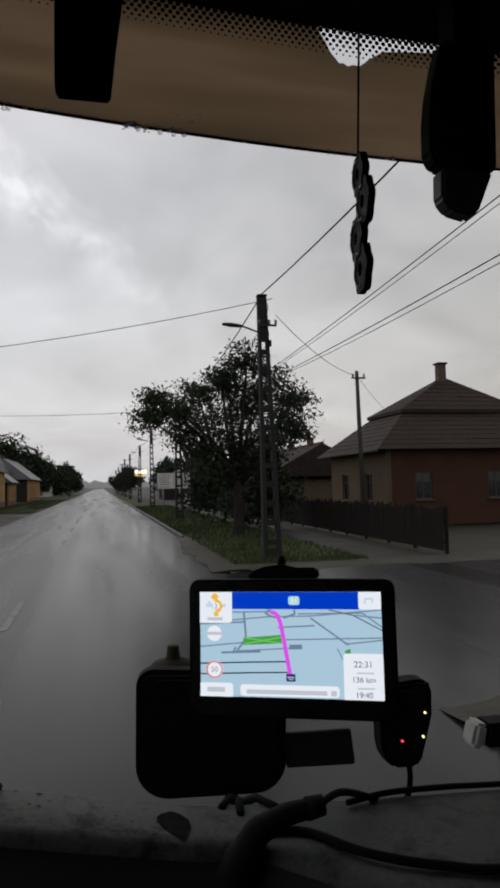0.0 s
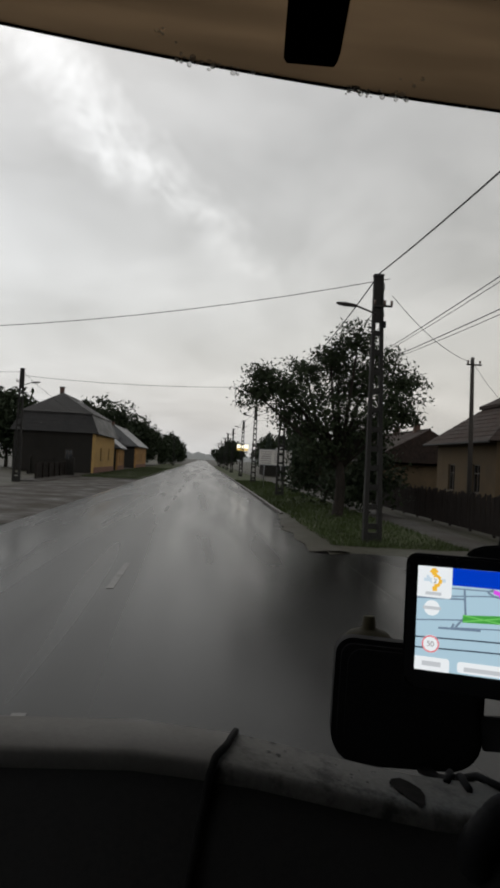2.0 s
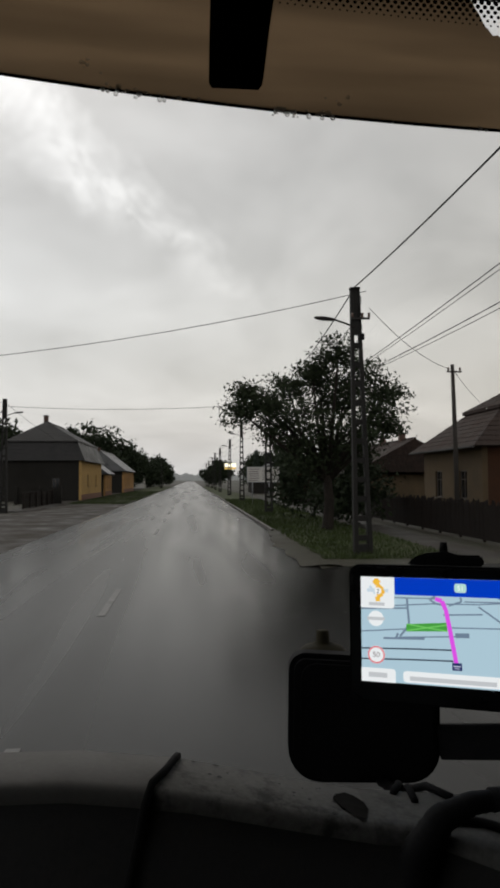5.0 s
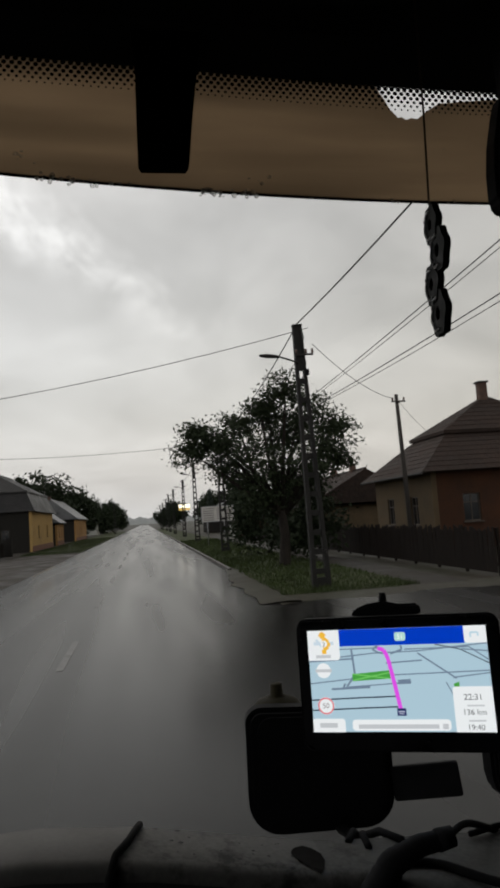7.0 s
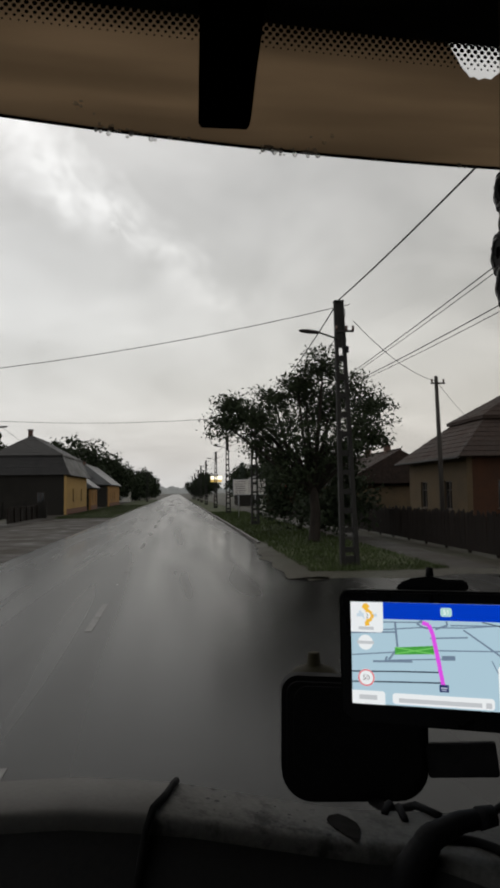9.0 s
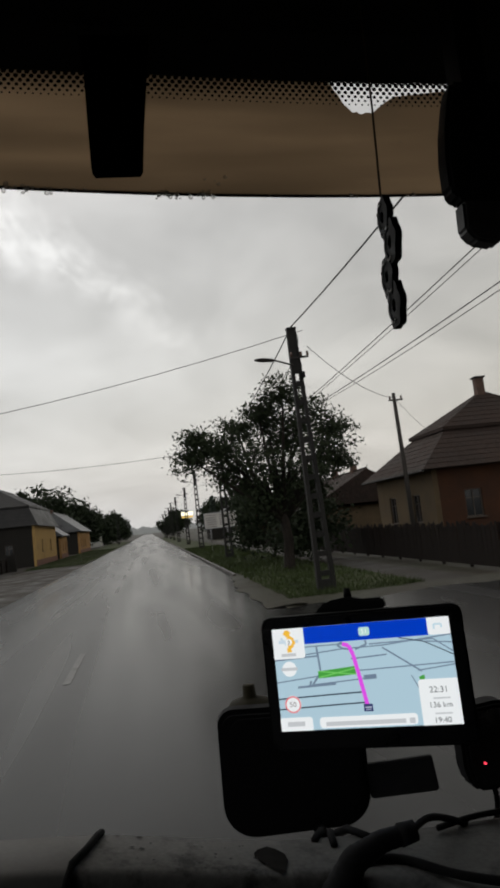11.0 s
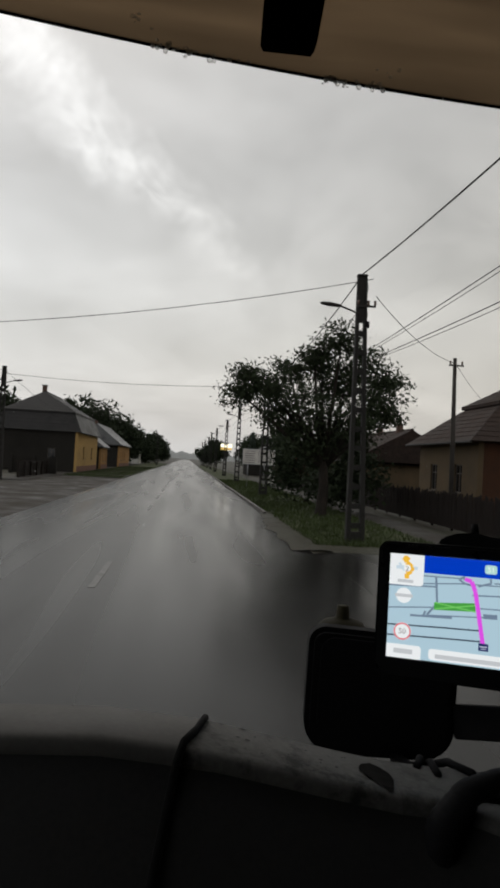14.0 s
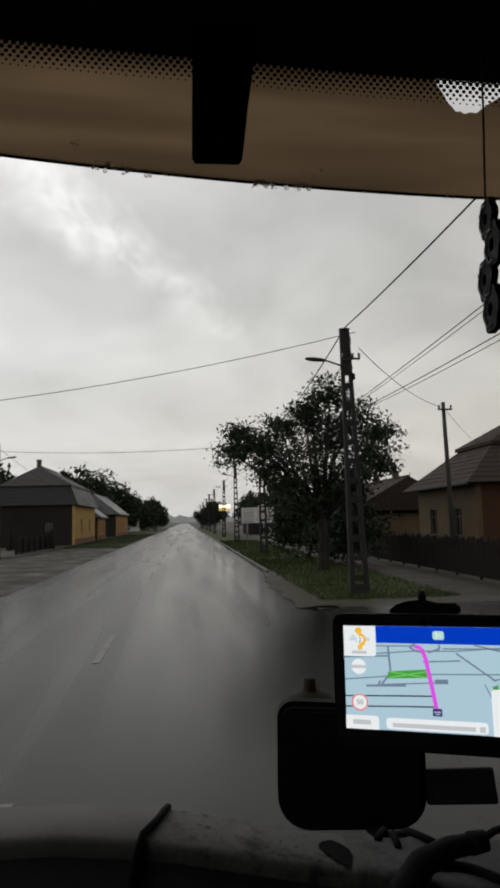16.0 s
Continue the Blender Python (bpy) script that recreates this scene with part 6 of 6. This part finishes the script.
# ---------------------------------------------------------------- other devices on the glass and the dash
pad = thing("tablet_holder", "black rounded tablet case on a small tripod foot", "tablet", (0.184, 0.665, 2.196))
outline = []
for cx, cz, rr, a0 in ((0.058, 0.043, 0.014, 0), (-0.056, 0.045, 0.016, 90), (-0.040, -0.028, 0.032, 180), (0.042, -0.029, 0.030, 270)):
    outline += [(cx + rr * math.cos(radians(a0 + 90 * k / 7)), cz + rr * math.sin(radians(a0 + 90 * k / 7))) for k in range(8)]
part("shell", Shape().prism(outline, 0.024, pose(0, 0.0, 0, 0, 1.0, -6)), BLACK, pad, bevel=0.005)
part("back_plate", Shape().prism([(x * 0.86, z * 0.86) for x, z in outline], 0.004, pose(0, -0.013, 0, 0, 1.0, -6)), BLACK, pad)
part("suction_cap", Shape().tube([(-0.033, 0.03, 0.034), (-0.033, 0.03, 0.052), (-0.033, 0.03, 0.060), (-0.033, 0.03, 0.063), (-0.033, 0.03, 0.065), (-0.033, 0.03, 0.076)], [0.028, 0.027, 0.020, 0.011, 0.007, 0.006], 14), CUP, pad, "cloudy greenish rubber cap", smooth=True)
hub = Vector((0.002, -0.118, -0.019))
part("stem", Shape().tube([(0.016, -0.008, -0.058), (0.012, -0.06, -0.044), hub], [0.006, 0.004, 0.0038], 8), BLACK, pad, smooth=True)
for x, y, z in ((-0.018, -0.160, -0.0005), (-0.006, -0.172, -0.0010), (0.023, -0.166, -0.0025)):
    tip = Vector((x, y, z))
    part("foot", Shape().tube([hub, hub.lerp(tip, 0.5) + Vector((0, 0, 0.006)), tip], [0.0036, 0.0032, 0.0028], 8), BLACK, pad, smooth=True)

TOLL = mat("dark_grey_plastic", (0.022, 0.022, 0.024), 0.7, spec=0.2, vary=0.2, scale=30.0, bump=0.05)
tr = thing("toll_transponder", "small dark grey toll box stuck low on the windscreen", "toll box", (0.284, 0.64, 2.178))
part("case", Shape().prism(rounded(0.066, 0.0325, 0.003), 0.006, pose(0, 0, 0, 0, -6.0, -22)), TOLL, tr, bevel=0.001)
part("backing", Shape().tube([(0, 0.004, -0.002), (0.088, 0.214, -0.085)], 0.009, 8), BLACK, tr)

ob = thing("onboard_unit", "black onboard unit with red and yellow pilot lights", "onboard unit", (0.344, 0.578, 2.217))
out2 = [(-0.024, 0.012), (-0.0235, -0.016), (-0.020, -0.030), (-0.012, -0.0365), (0.009, -0.0375), (0.014, -0.034), (0.0255, 0.006), (0.026, 0.031), (0.022, 0.037), (0.012, 0.0385), (-0.018, 0.036)]
part("case", Shape().prism(out2, 0.022, pose(0, 0.002, 0)), BLACK, ob, bevel=0.003)
part("face", Shape().prism([(x * 0.8, z * 0.85) for x, z in out2], 0.002, pose(0.001, -0.0098, 0)), GLOSS_BLACK, ob)
for x, z, col in ((-0.006, -0.012, (1.0, 0.05, 0.09)), (0.0165, 0.0105, (1.0, 0.8, 0.3)), (0.014, -0.010, (0.85, 0.75, 0.25))):
    part("pilot_light", Shape().tube([(x, -0.011, z), (x, -0.0125, z)], 0.0010, 10), glow("pilot", col, 1.8), ob, "tiny lit pilot light")
part("stalk", Shape().tube([(0.0, 0.012, 0.01), (0.0, 0.06, 0.02), (0.01, glass_y(0.35, 2.24) - 0.578 - 0.004, 0.023)], [0.008, 0.01, 0.02], 8), BLACK, ob)
solo("black_cable", Shape().tube(smooth_path([(0.347, 0.576, 2.184), (0.346, 0.57, 2.172), (0.338, 0.56, 2.160), (0.322, 0.545, 2.158), (0.300, 0.52, 2.176), (0.275, 0.50, 2.194), (0.245, 0.47, 2.212), (0.222, 0.45, 2.213)]), 0.0026, 8), CABLE, "black power cable looping below the onboard unit", "cable", smooth=True)

hose = thing("gooseneck_holder", "thick black gooseneck holder bent over the dashboard", "holder", (0.157, 0.445, 2.043))
gp0 = [(0.0, 0.005, -0.02), (0.0, 0.004, 0.05), (0.002, 0.004, 0.10), (0.009, 0.004, 0.138), (0.024, 0.004, 0.160), (0.045, 0.004, 0.169), (0.066, 0.004, 0.171)]
rs = [0.0165, 0.0165, 0.0155, 0.0125, 0.0095, 0.0075, 0.0065]
pts, rad = [], []
for k in range(len(gp0) - 1):
    for j in range(8):
        t = j / 8
        pts.append(Vector(gp0[k]).lerp(Vector(gp0[k + 1]), t))
        rad.append((rs[k] + (rs[k + 1] - rs[k]) * t) * (1.0 if j % 2 else 0.95))
part("neck", Shape().tube(pts, rad, 12), BLACK, hose, smooth=True)
part("collar", Shape().tube([(0.058, 0.004, 0.1705), (0.070, 0.004, 0.172)], [0.0078, 0.0068], 12), BLACK, hose, smooth=True)
part("base", Shape().box((0.0, 0.0, -0.04), (0.07, 0.09, 0.06)), BLACK, hose, bevel=0.01)


def lying(points, r, label):
    return solo("black_cable", Shape().tube(smooth_path(points), r, 7), CABLE, label, "cable", smooth=True)


lying([(0.262, 0.50, 2.190), (0.30, 0.51, 2.189), (0.35, 0.512, 2.187), (0.42, 0.512, 2.183), (0.6, 0.51, 2.178)], 0.0024, "thin black cable lying across the console")
lying([(0.19, 0.465, 2.196), (0.22, 0.460, 2.192), (0.247, 0.427, 2.192), (0.29, 0.406, 2.189), (0.353, 0.394, 2.186), (0.6, 0.385, 2.180)], 0.0032, "black cable sagging along the console edge")

tx = thing("small_box", "small black box with a pale end on the console", "box", (0.416, 0.51, 2.188))
part("body", Shape().box((0.02, 0, 0.038), (0.11, 0.024, 0.019), pose(0, 0, 0, 0, 2, 0)), BLACK, tx, bevel=0.003)
part("pale_end", Shape().box((-0.040, -0.001, 0.040), (0.012, 0.020, 0.020), pose(0, 0, 0, 0, 16, 0)), PALE, tx, "pale plastic end", bevel=0.003)
part("stand", Shape().box((0.03, 0.0, 0.008), (0.05, 0.02, 0.05)), BLACK, tx)

# ---------------------------------------------------------------- camera box and ornament at the header
EYE = mat("dark_grey_cover", (0.05, 0.05, 0.052), 0.5, spec=0.3, vary=0.2, scale=30.0, bump=0.05)
cb = thing("camera_housing", "black angular camera housing hanging from the header", "camera housing", (0.44, 0.60, 2.80))
part("body", Shape().prism([(-0.026, 0.055), (-0.034, 0.020), (-0.0375, -0.010), (-0.038, -0.044), (-0.030, -0.056), (0.030, -0.060), (0.035, -0.05), (0.038, 0.075), (-0.02, 0.075)], 0.026, pose(0, 0.008, 0)), BLACK, cb, bevel=0.004)
part("eye", Shape().prism([(-0.026, -0.057), (-0.027, -0.088), (-0.017, -0.100), (0.006, -0.105), (0.013, -0.100), (0.031, -0.057)], 0.022, pose(0, 0.008, 0)), EYE, cb, "dark grey lower cover", bevel=0.003)
part("stem", Shape().box((0.012, 0.02, 0.16), (0.03, 0.03, 0.20)), BLACK, cb)

orn = thing("hanging_ornament", "black clover-shaped ornament with worn silver edges on a cord", "ornament", (0.329, 0.6, 2.75))
part("cord", Shape().tube([(0.004, 0, 0.24), (0.002, 0, 0.1), (-0.002, 0, 0.0)], 0.0011, 6), CORD, orn, "thin brown cord")
lobes = ((0.000, -0.021, 0.021), (0.011, -0.052, 0.024), (-0.013, -0.079, 0.023), (-0.004, -0.112, 0.025))
turned = pose(0, 0, 0, 0, 0, -97)
for k, (x, z, r) in enumerate(lobes):
    o2 = [(x + r * (0.93 + 0.07 * math.cos(6 * a)) * math.cos(a), z + r * (0.93 + 0.07 * math.cos(6 * a)) * math.sin(a)) for a in (2 * math.pi * i / 36 for i in range(36))]
    hole = [(x + (px - x) * 0.3, z + (pz - z) * 0.3) for px, pz in o2]
    dy = 0.001 * (k % 2)
    rings = [[turned @ Vector((px, y + dy, pz)) for px, pz in ol] for ol, y in ((o2, -0.0034), (o2, 0.0034), (hole, 0.0034), (hole, -0.0034), (o2, -0.0034))]
    lobe = part("lobe", Shape().loft(rings), ORNAMENT, orn)
    ring = [turned @ Vector((x + (px - x) * 0.72, -0.0042 + dy, z + (pz - z) * 0.72)) for px, pz in o2[8:29]]
    part("edge", Shape().tube(ring, 0.0011, 5), ORN_EDGE, lobe, "worn silver edge")
    part("boss", Shape().ball(tuple(turned @ Vector((x - r * 0.55, -0.004 + dy, z + r * 0.35))), (0.002, 0.002, 0.003), 8, 4), ORN_EDGE, lobe, "small worn silver boss")
